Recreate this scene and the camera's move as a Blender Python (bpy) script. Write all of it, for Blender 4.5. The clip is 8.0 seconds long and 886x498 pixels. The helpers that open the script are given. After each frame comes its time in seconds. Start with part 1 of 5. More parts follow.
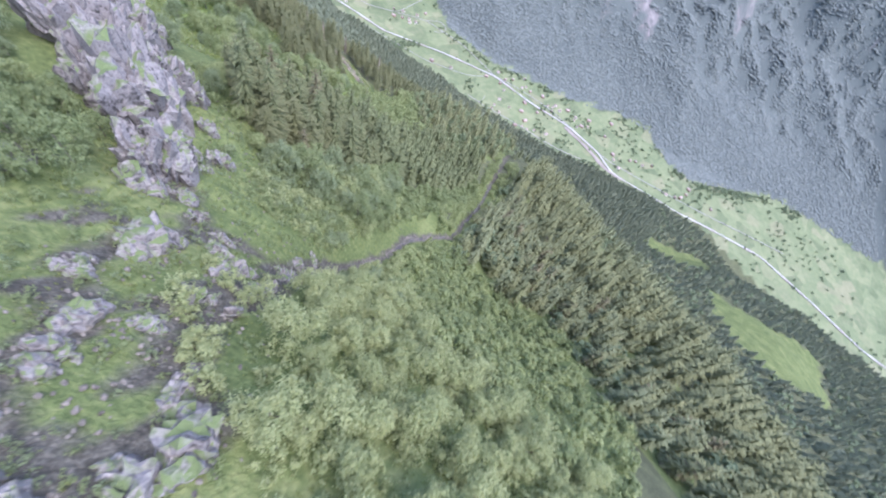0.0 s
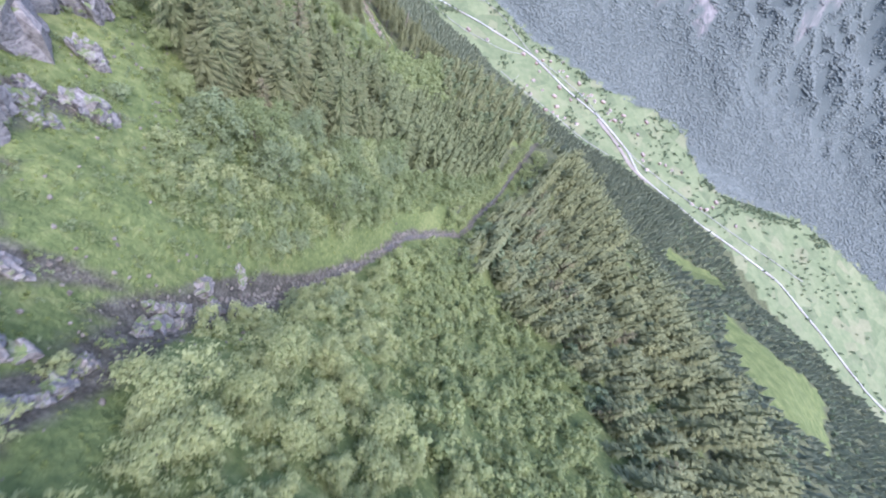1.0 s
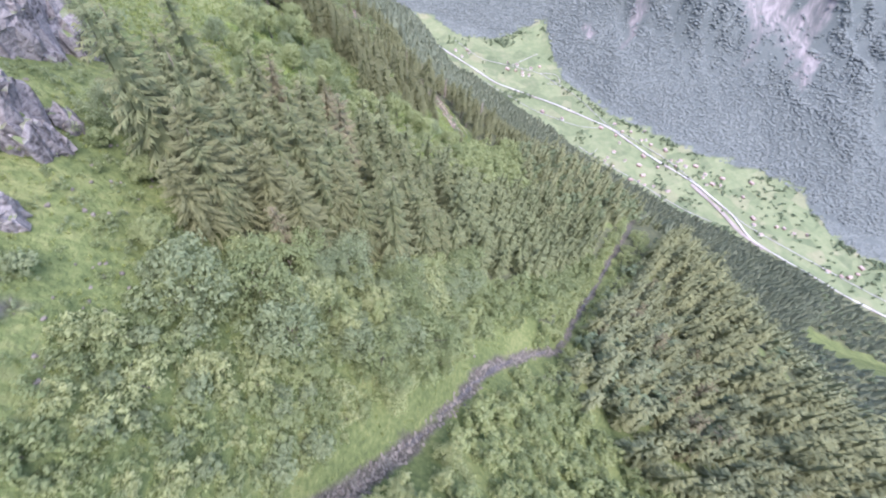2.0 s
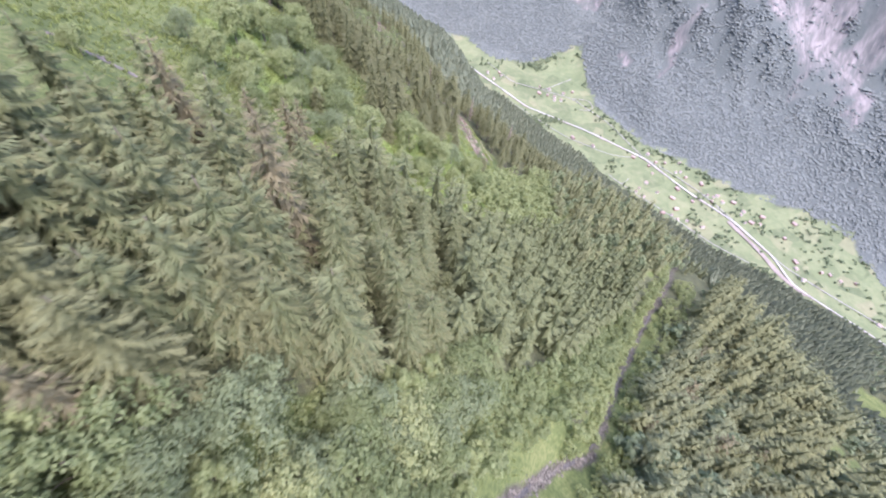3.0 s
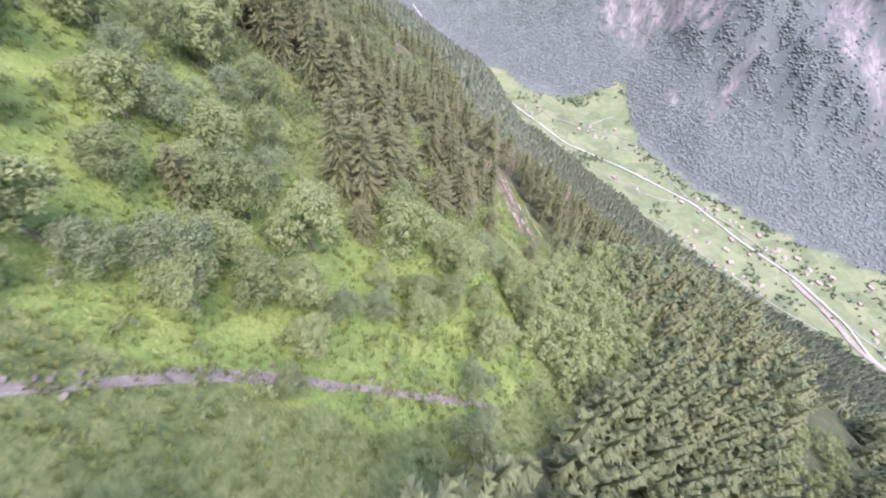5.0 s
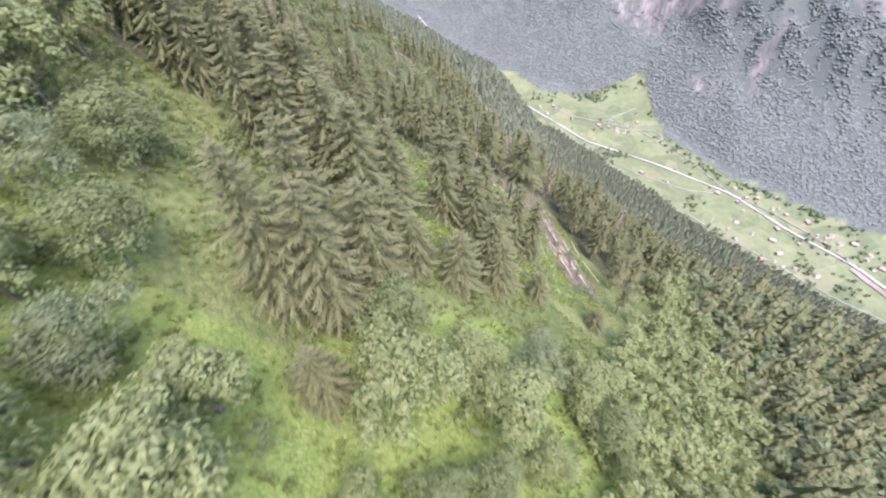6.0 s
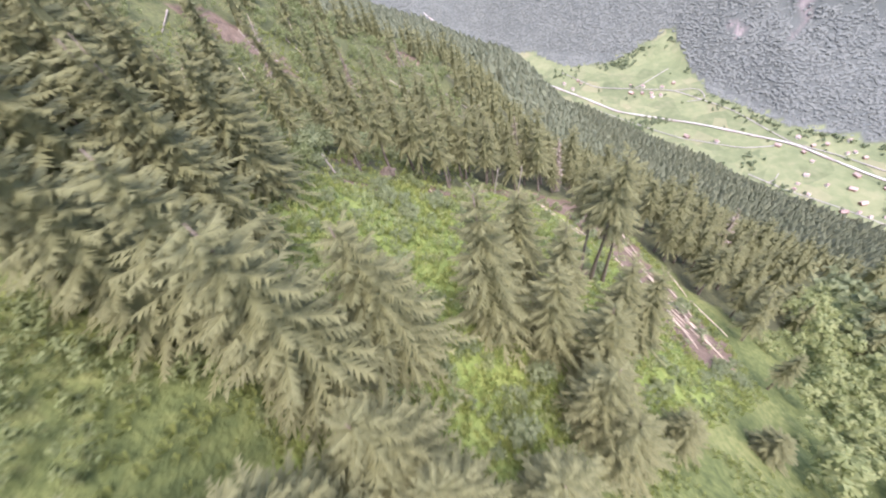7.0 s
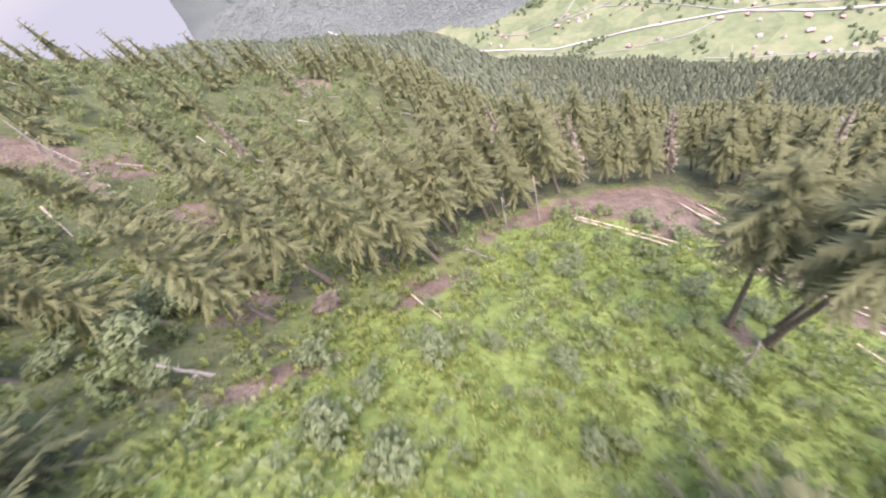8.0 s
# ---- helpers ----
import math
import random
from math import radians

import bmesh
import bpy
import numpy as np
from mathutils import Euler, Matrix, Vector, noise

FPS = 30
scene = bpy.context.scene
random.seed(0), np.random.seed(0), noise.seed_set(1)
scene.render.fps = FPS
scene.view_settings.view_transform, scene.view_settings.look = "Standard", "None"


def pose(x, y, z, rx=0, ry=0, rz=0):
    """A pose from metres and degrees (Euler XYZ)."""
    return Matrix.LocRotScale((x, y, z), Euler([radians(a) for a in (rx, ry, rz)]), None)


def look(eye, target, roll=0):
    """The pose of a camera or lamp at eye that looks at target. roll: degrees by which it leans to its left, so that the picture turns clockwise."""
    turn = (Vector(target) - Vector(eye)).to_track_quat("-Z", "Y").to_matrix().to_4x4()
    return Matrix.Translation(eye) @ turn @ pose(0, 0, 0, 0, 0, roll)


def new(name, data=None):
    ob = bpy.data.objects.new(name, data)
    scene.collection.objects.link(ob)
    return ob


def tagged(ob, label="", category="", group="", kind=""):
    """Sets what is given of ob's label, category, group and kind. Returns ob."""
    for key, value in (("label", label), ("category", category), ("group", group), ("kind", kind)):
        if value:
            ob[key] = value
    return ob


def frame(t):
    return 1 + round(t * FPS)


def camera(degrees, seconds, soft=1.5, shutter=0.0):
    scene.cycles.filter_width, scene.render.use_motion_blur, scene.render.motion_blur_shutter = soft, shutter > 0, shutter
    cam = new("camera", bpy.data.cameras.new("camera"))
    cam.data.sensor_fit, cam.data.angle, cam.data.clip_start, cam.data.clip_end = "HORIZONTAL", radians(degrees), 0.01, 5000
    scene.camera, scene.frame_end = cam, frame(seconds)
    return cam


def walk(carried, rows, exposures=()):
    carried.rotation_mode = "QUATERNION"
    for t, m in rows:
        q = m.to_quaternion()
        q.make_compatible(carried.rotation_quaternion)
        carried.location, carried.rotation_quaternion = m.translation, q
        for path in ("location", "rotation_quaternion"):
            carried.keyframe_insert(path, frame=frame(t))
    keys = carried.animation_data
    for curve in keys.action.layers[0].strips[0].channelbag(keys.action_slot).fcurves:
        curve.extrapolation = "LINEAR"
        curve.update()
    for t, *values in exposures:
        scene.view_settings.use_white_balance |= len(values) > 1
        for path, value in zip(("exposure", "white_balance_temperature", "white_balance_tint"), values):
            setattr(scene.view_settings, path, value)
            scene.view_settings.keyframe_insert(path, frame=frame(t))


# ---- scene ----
cam = camera(95.0, 8.0, soft=2.0, shutter=0.2)
PATH = [
    (0, look((1.634, -52.813, 88.869), (6.677, -43.718, 71.785), 28.31)),
    (0.5, look((6.766, -42.627, 76.999), (11.428, -32.806, 60.211), 34.76)),
    (1, look((9.946, -31.150, 67.525), (14.698, -23.115, 49.837), 37.63)),
    (1.5, look((11.421, -19.112, 57.443), (14.034, -10.361, 39.650), 24.45)),
    (2, look((12.207, -7.448, 48.801), (12.432, 3.449, 32.031), 10.12)),
    (2.2, look((12.253, -2.754, 45.815), (11.771, 7.922, 28.910), 4.91)),
    (3.3, look((13.725, 26.643, 25.956), (12.659, 38.243, 9.699), 10.06)),
    (3.5, look((12.958, 33.268, 22.415), (11.816, 44.861, 6.157), 9.73)),
    (4, look((10.610, 49.921, 13.899), (8.826, 61.695, -2.170), 7.29)),
    (4.2, look((9.364, 56.638, 10.609), (7.417, 68.449, -5.413), 6.81)),
    (4.3, look((8.663, 59.741, 8.521), (6.609, 71.581, -7.466), 6.51)),
    (4.4, look((7.961, 62.843, 6.432), (5.819, 74.720, -9.516), 6.41)),
    (4.5, look((7.260, 65.945, 4.344), (5.043, 77.862, -11.564), 6.46)),
    (4.6, look((6.559, 69.047, 2.256), (4.277, 81.006, -13.612), 6.60)),
    (4.7, look((5.858, 72.150, 0.167), (3.517, 84.151, -15.659), 6.78)),
    (4.8, look((5.156, 75.252, -1.921), (2.758, 87.295, -17.708), 6.93)),
    (4.9, look((4.455, 78.354, -4.009), (1.997, 90.434, -19.758), 7.01)),
    (5, look((3.754, 81.456, -6.098), (1.230, 93.567, -21.812), 6.95)),
    (5.1, look((3.053, 84.559, -8.186), (0.450, 96.693, -23.870), 6.70)),
    (5.2, look((2.351, 87.661, -10.274), (-0.344, 99.807, -25.933), 6.21)),
    (5.3, look((1.650, 90.763, -12.363), (-1.158, 102.909, -28.002), 5.41)),
    (5.5, look((-0.105, 97.144, -15.638), (-2.933, 109.442, -31.154), 6.64)),
    (6, look((-4.652, 113.094, -23.679), (-8.331, 125.149, -39.208), -1.35)),
    (6.5, look((-9.427, 128.579, -31.309), (-13.936, 140.508, -46.715), -10.58)),
    (7, look((-14.010, 143.856, -39.089), (-19.490, 155.267, -54.573), -15.88)),
    (7.5, look((-18.303, 159.265, -47.447), (-23.538, 170.475, -63.160), -31.31)),
    (8, look((-22.240, 174.125, -56.465), (-27.608, 185.353, -72.121), -38.48)),
]
walk(cam, PATH, [(0.0, 1.32, 5750, 23), (1.0, 1.42, 5750, 24), (2.0, 1.5, 6000, 27), (3.6, 1.54, 6250, 31), (5.5, 1.52, 6350, 29), (6.9, 1.56, 6700, 29), (7.4, 1.68, 6850, 30), (8.0, 1.66, 6950, 30)])

# ---- light: high overcast with a soft sun ----
world = bpy.data.worlds.new("sky")
scene.world = world
world.use_nodes = True
wn = world.node_tree
wn.nodes.clear()
sky = wn.nodes.new("ShaderNodeTexSky")
sky.sky_type = "NISHITA"
sky.sun_disc = False
sky.sun_elevation, sky.sun_rotation = radians(67), radians(142)
sky.air_density, sky.dust_density, sky.ozone_density = 1.0, 2.0, 1.5
back = wn.nodes.new("ShaderNodeBackground")
back.inputs["Strength"].default_value = 0.22
wout = wn.nodes.new("ShaderNodeOutputWorld")
wn.links.new(sky.outputs[0], back.inputs[0])
wn.links.new(back.outputs[0], wout.inputs[0])
sun = new("sun", bpy.data.lights.new("sun", "SUN"))
sun.data.energy, sun.data.angle, sun.data.color = 2.0, radians(40), (1.0, 0.96, 0.9)
sun.matrix_world = look((0, 0, 0), (-0.25, 0.28, -0.92))


# ---- materials ----
def material(name, dark, light, scale=1.0, fine=8.0, rough=0.9, spread=0.25, bump=0.0, third=None, per_island=False, thin=0.0):
    m = bpy.data.materials.new(name)
    m.use_nodes = True
    nt = m.node_tree
    bsdf = nt.nodes["Principled BSDF"]
    bsdf.inputs["Roughness"].default_value = rough
    bsdf.inputs["Specular IOR Level"].default_value = 0.25
    geo = nt.nodes.new("ShaderNodeNewGeometry")
    info = nt.nodes.new("ShaderNodeObjectInfo")
    big = nt.nodes.new("ShaderNodeTexNoise")
    big.inputs["Scale"].default_value, big.inputs["Detail"].default_value = scale, 4.0
    small = nt.nodes.new("ShaderNodeTexNoise")
    small.inputs["Scale"].default_value, small.inputs["Detail"].default_value = scale * fine, 3.0
    for n in (big, small):
        nt.links.new(geo.outputs["Position"], n.inputs["Vector"])
    mix = nt.nodes.new("ShaderNodeMath")
    mix.operation = "ADD"
    nt.links.new(big.outputs[0], mix.inputs[0])
    nt.links.new(small.outputs[0], mix.inputs[1])
    add = nt.nodes.new("ShaderNodeMath")
    add.operation = "MULTIPLY_ADD"
    nt.links.new(geo.outputs["Random Per Island"] if per_island else info.outputs["Random"], add.inputs[0])
    add.inputs[1].default_value = spread
    nt.links.new(mix.outputs[0], add.inputs[2])
    ramp = nt.nodes.new("ShaderNodeValToRGB")
    e = ramp.color_ramp.elements
    e[0].position, e[0].color = 0.78, (*dark, 1)
    e[1].position, e[1].color = 1.28, (*light, 1)
    if third:
        k = e.new(1.03)
        k.color = (*third, 1)
    rng = nt.nodes.new("ShaderNodeMapRange")
    rng.inputs["From Min"].default_value, rng.inputs["From Max"].default_value = 0.55, 1.55
    nt.links.new(add.outputs[0], rng.inputs["Value"])
    e[0].position, e[-1].position = 0.2, 0.78
    if third:
        e[1].position = 0.5
    nt.links.new(rng.outputs[0], ramp.inputs[0])
    nt.links.new(ramp.outputs[0], bsdf.inputs["Base Color"])
    if thin:
        tr = nt.nodes.new("ShaderNodeBsdfTranslucent")
        nt.links.new(ramp.outputs[0], tr.inputs["Color"])
        mx = nt.nodes.new("ShaderNodeMixShader")
        mx.inputs[0].default_value = thin
        nt.links.new(bsdf.outputs[0], mx.inputs[1])
        nt.links.new(tr.outputs[0], mx.inputs[2])
        nt.links.new(mx.outputs[0], nt.nodes["Material Output"].inputs["Surface"])
    if bump:
        b = nt.nodes.new("ShaderNodeBump")
        b.inputs["Strength"].default_value, b.inputs["Distance"].default_value = 0.8, bump
        nt.links.new(small.outputs[0], b.inputs["Height"])
        nt.links.new(b.outputs[0], bsdf.inputs["Normal"])
    return m


NEEDLE = material("spruce_needles", (0.09, 0.1, 0.046), (0.18, 0.192, 0.092), 0.25, 9.0, 0.75, 0.25, third=(0.134, 0.146, 0.069), per_island=True, thin=0.3)
NEEDLE_GREEN = material("green_spruce_needles", (0.084, 0.104, 0.047), (0.182, 0.206, 0.1), 0.25, 9.0, 0.75, 0.25, third=(0.126, 0.152, 0.069), per_island=True, thin=0.3)
NEEDLE_TIP = material("spruce_shoots", (0.102, 0.113, 0.051), (0.192, 0.203, 0.1), 0.3, 9.0, 0.7, 0.3, third=(0.145, 0.157, 0.075), per_island=True, thin=0.3)
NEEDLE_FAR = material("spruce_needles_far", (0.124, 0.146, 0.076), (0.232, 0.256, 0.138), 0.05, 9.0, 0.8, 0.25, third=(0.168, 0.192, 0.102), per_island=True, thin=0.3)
NEEDLE_BANK = material("olive_needles", (0.128, 0.142, 0.066), (0.225, 0.24, 0.118), 0.08, 9.0, 0.8, 0.25, third=(0.168, 0.184, 0.088), per_island=True, thin=0.25)
# Paler, bluer copy of the spruce needles, with distance haze in the colour.
NEEDLE_HAZED = material("hazed_distant_needles", (0.112, 0.14, 0.094), (0.2, 0.23, 0.15), 0.02, 9.0, 0.85, 0.3, third=(0.15, 0.18, 0.118), per_island=True, thin=0.3)
NEEDLE_RUST = material("rusty_needles", (0.1, 0.096, 0.054), (0.22, 0.2, 0.116), 0.3, 9.0, 0.8, 0.35, per_island=True, thin=0.3)
NEEDLE_DRY = material("dry_needles", (0.15, 0.125, 0.095), (0.3, 0.26, 0.2), 0.4, 8.0, 0.85, 0.3, per_island=True, thin=0.25)
LEAF = material("broad_leaves", (0.128, 0.17, 0.074), (0.258, 0.308, 0.145), 0.35, 6.0, 0.6, 0.28, third=(0.184, 0.234, 0.102), per_island=True, thin=0.5)
LEAF_LIGHT = material("light_leaves", (0.18, 0.22, 0.092), (0.4, 0.44, 0.22), 0.3, 6.0, 0.6, 0.4, third=(0.28, 0.325, 0.15), per_island=True, thin=0.5)
LEAF_FRESH = material("fresh_leaves", (0.175, 0.222, 0.092), (0.325, 0.372, 0.175), 0.3, 6.0, 0.6, 0.3, third=(0.242, 0.295, 0.126), per_island=True, thin=0.5)
LEAF_GREY = material("grey_green_leaves", (0.125, 0.165, 0.088), (0.25, 0.302, 0.16), 0.4, 6.0, 0.6, 0.35, per_island=True, thin=0.45)
LEAF_FAR = material("broad_leaves_far", (0.085, 0.125, 0.075), (0.21, 0.265, 0.15), 0.06, 8.0, 0.7, 0.45, per_island=True, thin=0.4)
HERB_BLUE = material("bluish_herbs", (0.145, 0.2, 0.09), (0.32, 0.385, 0.185), 0.3, 7.0, 0.6, 0.4, per_island=True, thin=0.4)
HERB = material("herb_leaves", (0.152, 0.2, 0.062), (0.315, 0.365, 0.124), 0.5, 7.0, 0.6, 0.35, third=(0.224, 0.284, 0.092), per_island=True, thin=0.4)
GRASS_BLADE = material("grass_blades", (0.105, 0.145, 0.046), (0.25, 0.295, 0.098), 0.2, 9.0, 0.7, 0.4, per_island=True, thin=0.35)
BARK = material("bark", (0.08, 0.065, 0.05), (0.22, 0.19, 0.155), 2.0, 7.0, 0.95, 0.2, bump=0.03)
LOG = material("peeled_log", (0.27, 0.225, 0.165), (0.5, 0.44, 0.35), 1.5, 6.0, 0.8, 0.4, bump=0.01)
LOG_GREY = material("weathered_log", (0.16, 0.14, 0.12), (0.36, 0.33, 0.29), 1.5, 6.0, 0.9, 0.3, bump=0.01)
STONE = material("stream_stone", (0.045, 0.04, 0.034), (0.17, 0.156, 0.132), 0.6, 5.0, 0.8, 0.4, 0.05, per_island=True)
# Far crowns paler and greyer than near needles: haze put into the colour.
FARTREE_HAZED = material("hazed_far_crowns", (0.112, 0.131, 0.12), (0.138, 0.159, 0.144), 0.012, 6.0, 0.9, 0.06, per_island=True)
RIVER = material("pale_river_water", (0.36, 0.36, 0.345), (0.55, 0.55, 0.535), 0.03, 8.0, 0.35, 0.0)
STREAM_WATER = material("stream_water", (0.03, 0.028, 0.028), (0.16, 0.155, 0.15), 1.6, 6.0, 0.4, 0.0)
TRACK_DIRT = material("stony_dirt", (0.13, 0.115, 0.095), (0.27, 0.245, 0.21), 0.8, 6.0, 0.95, 0.0, 0.04)
GRAVEL = material("gravel_bank", (0.19, 0.165, 0.145), (0.31, 0.275, 0.245), 0.04, 8.0, 0.9, 0.0)
ROAD = material("pale_road", (0.22, 0.215, 0.2), (0.34, 0.33, 0.31), 0.05, 6.0, 0.9, 0.0)
PLASTER = material("house_plaster", (0.55, 0.5, 0.45), (0.75, 0.71, 0.66), 0.05, 5.0, 0.9, 0.5)
TIMBER = material("house_timber", (0.15, 0.1, 0.07), (0.3, 0.2, 0.14), 0.05, 5.0, 0.9, 0.4)
ROOF = material("house_roof", (0.2, 0.145, 0.125), (0.38, 0.3, 0.275), 0.05, 5.0, 0.85, 0.5)
GLASS = material("window_glass", (0.03, 0.035, 0.04), (0.06, 0.07, 0.08), 0.1, 2.0, 0.1, 0.0)


def ground_material():
    """One hillside material: soil, grass, field and rock, each with its own grain, laid side by side with ragged edges."""
    m = bpy.data.materials.new("hillside")
    m.use_nodes = True
    nt = m.node_tree
    link = nt.links.new
    bsdf = nt.nodes["Principled BSDF"]
    bsdf.inputs["Roughness"].default_value = 0.95
    bsdf.inputs["Specular IOR Level"].default_value = 0.15
    geo = nt.nodes.new("ShaderNodeNewGeometry")

    streak = nt.nodes.new("ShaderNodeVectorMath")
    streak.operation = "MULTIPLY"
    streak.inputs[1].default_value = (1.0, 0.3, 0.12)
    link(geo.outputs["Position"], streak.inputs[0])

    def noise_node(scale, detail=4.0, along_fall=False):
        n = nt.nodes.new("ShaderNodeTexNoise")
        n.inputs["Scale"].default_value, n.inputs["Detail"].default_value = scale, detail
        link(streak.outputs[0] if along_fall else geo.outputs["Position"], n.inputs["Vector"])
        return n.outputs[0]

    ragged = noise_node(0.9, 3.0)
    grain = noise_node(2.6, 4.0)
    wide = noise_node(0.009, 5.0)

    def tone(scale, fine, cols, along_fall=False):
        add = nt.nodes.new("ShaderNodeMath")
        add.operation = "ADD"
        link(noise_node(scale, 4.0, along_fall), add.inputs[0])
        link(noise_node(scale * fine, 3.0, along_fall), add.inputs[1])
        ramp = nt.nodes.new("ShaderNodeValToRGB")
        half = nt.nodes.new("ShaderNodeMath")
        half.operation = "MULTIPLY"
        half.inputs[1].default_value = 0.5
        link(add.outputs[0], half.inputs[0])
        link(half.outputs[0], ramp.inputs[0])
        e = ramp.color_ramp.elements
        e[0].position, e[0].color = 0.36, (*cols[0], 1)
        e[1].position, e[1].color = 0.64, (*cols[-1], 1)
        if len(cols) > 2:
            k = e.new(0.5)
            k.color = (*cols[1], 1)
        return ramp.outputs[0]

    def zone(layer, channel, soft=0.25, rag=0.5, by=None):
        at = nt.nodes.new("ShaderNodeVertexColor")
        at.layer_name = layer
        sep = nt.nodes.new("ShaderNodeSeparateColor")
        link(at.outputs[0], sep.inputs[0])
        ma = nt.nodes.new("ShaderNodeMath")
        ma.operation = "MULTIPLY_ADD"
        link(by or ragged, ma.inputs[0])
        ma.inputs[1].default_value = rag
        link(sep.outputs[channel], ma.inputs[2])
        r = nt.nodes.new("ShaderNodeMapRange")
        r.inputs["From Min"].default_value, r.inputs["From Max"].default_value = 0.5 + rag / 2 - soft, 0.5 + rag / 2 + soft
        link(ma.outputs[0], r.inputs["Value"])
        return r.outputs[0]

    def parcels(base):
        """Fields of different cut and crop, each a little lighter, darker or yellower."""
        cell = nt.nodes.new("ShaderNodeTexVoronoi")
        cell.inputs["Scale"].default_value = 0.024
        link(geo.outputs["Position"], cell.inputs["Vector"])
        sep = nt.nodes.new("ShaderNodeSeparateColor")
        link(cell.outputs["Color"], sep.inputs[0])
        tint = nt.nodes.new("ShaderNodeValToRGB")
        e = tint.color_ramp.elements
        e[0].position, e[0].color = 0.0, (0.085, 0.115, 0.06, 1)
        e[1].position, e[1].color = 1.0, (0.25, 0.235, 0.15, 1)
        for at, c in ((0.3, (0.13, 0.165, 0.085, 1)), (0.62, (0.165, 0.205, 0.105, 1)), (0.85, (0.21, 0.24, 0.13, 1))):
            k = e.new(at)
            k.color = c
        link(sep.outputs[0], tint.inputs[0])
        mx = nt.nodes.new("ShaderNodeMix")
        mx.data_type = "RGBA"
        mx.inputs["Factor"].default_value = 0.42
        link(base, mx.inputs["A"])
        link(tint.outputs[0], mx.inputs["B"])
        return mx.outputs["Result"]

    col = tone(0.15, 9, [(0.058, 0.066, 0.038), (0.085, 0.094, 0.052), (0.125, 0.142, 0.07)])
    layers = [(zone("zone_a", 0), tone(0.07, 16, [(0.07, 0.096, 0.036), (0.115, 0.146, 0.053), (0.178, 0.2, 0.08)])),
              (zone("zone_a", 1), tone(0.2, 9, [(0.104, 0.152, 0.043), (0.156, 0.214, 0.06), (0.215, 0.264, 0.084)])),
              (zone("zone_a", 2), tone(0.4, 8, [(0.095, 0.075, 0.058), (0.15, 0.115, 0.088), (0.22, 0.175, 0.135)])),
              # Ground under the far forest, greyed like its crowns to paint haze.
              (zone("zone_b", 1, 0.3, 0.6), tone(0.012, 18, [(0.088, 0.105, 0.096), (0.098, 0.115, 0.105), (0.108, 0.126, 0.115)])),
              (zone("zone_b", 0, 0.15, 0.6, noise_node(0.03)), parcels(tone(0.011, 7, [(0.105, 0.135, 0.075), (0.15, 0.18, 0.1), (0.21, 0.22, 0.135)]))),
              (zone("zone_b", 2, 0.2, 0.9, noise_node(0.035, 9.0, True)), tone(0.03, 5, [(0.095, 0.104, 0.098), (0.15, 0.147, 0.139), (0.24, 0.224, 0.212)], True)),
              (zone("zone_c", 0), tone(0.7, 5, [(0.042, 0.04, 0.032), (0.085, 0.08, 0.064), (0.15, 0.142, 0.115)]))]
    for fac, other in layers:
        mix = nt.nodes.new("ShaderNodeMix")
        mix.data_type = "RGBA"
        link(fac, mix.inputs["Factor"])
        link(col, mix.inputs["A"])
        link(other, mix.inputs["B"])
        col = mix.outputs["Result"]
    link(col, bsdf.inputs["Base Color"])
    b = nt.nodes.new("ShaderNodeBump")
    b.inputs["Strength"].default_value, b.inputs["Distance"].default_value = 0.9, 0.3
    link(grain, b.inputs["Height"])
    link(b.outputs[0], bsdf.inputs["Normal"])
    return m


GROUND = ground_material()

# ---- terrain ----
BUMPS = np.array([[-0.0, -0.3, 3.6, 17.4, 14.8, 1.0, -0.8, -0.0],
                  [-0.2, -0.4, 3.0, -1.4, -9.6, -7.2, -1.8, -0.0],
                  [-0.6, -1.4, 6.1, -6.9, -18.0, -6.2, -1.2, -0.2],
                  [-0.8, -2.2, 8.1, 8.4, 2.3, -1.9, -2.4, -2.0],
                  [-0.6, -4.4, -5.3, -3.2, -1.4, -10.9, -7.0, -3.9],
                  [0.7, -1.2, -7.0, -8.3, -4.6, -10.0, -6.4, -2.5],
                  [1.5, -3.1, 4.5, 0.8, -6.7, 0.7, -0.7, -0.4],
                  [5.1, -10.6, -2.0, -4.1, -14.2, 2.3, 1.3, 0.0],
                  [5.1, -16.3, -8.3, -0.6, -6.4, 0.1, 0.5, 0.0]])
BX, BY = np.array([-120, -75, -35, 5, 45, 85, 130, 180.0]), np.array([-60, -25, 10, 45, 80, 115, 155, 195, 235.0])
STREAM = np.array([(-7, -23), (-3.3, -18.5), (0, -15), (4, -9), (8, -4), (15, 3.6), (21, 12), (27, 22), (37, 30), (45, 36), (57, 42), (65, 56), (80, 78), (96, 100), (116, 134), (150, 190), (200, 260), (300, 400)], float)
GULLY = np.array([(-17, -54), (-10.5, -52), (-8, -48), (-13, -40), (-13, -36), (-8.5, -33), (-7, -28), (-7.7, -22.5), (-4, -18)], float)
LEDGE = np.array([(-21, -50), (-19, -42), (-23, -33), (-21, -26), (-15, -22.5), (-22, -14), (-25, -5), (-21, 0)], float)
RIVER_X = np.array([-520, -198, -18, 105, 268, 455, 566, 670, 745, 770, 855, 938, 1065, 1201, 1309, 1414, 1693], float)
RIVER_Y = np.array([1560, 1340, 1208, 1114, 1069, 990, 890, 818, 728, 655, 595, 540, 478, 400, 261, 115, -115], float)
FOOT_LINE = np.array([(-2400, 2600), (-900, 2050), (-280, 1460), (-90, 1215), (60, 1090), (200, 985), (340, 880), (490, 765), (590, 700), (710, 655), (810, 610), (900, 560), (1022, 489), (1089, 400), (1194, 252), (1362, 115), (1493, -61), (1624, -158), (2100, -700)], float)
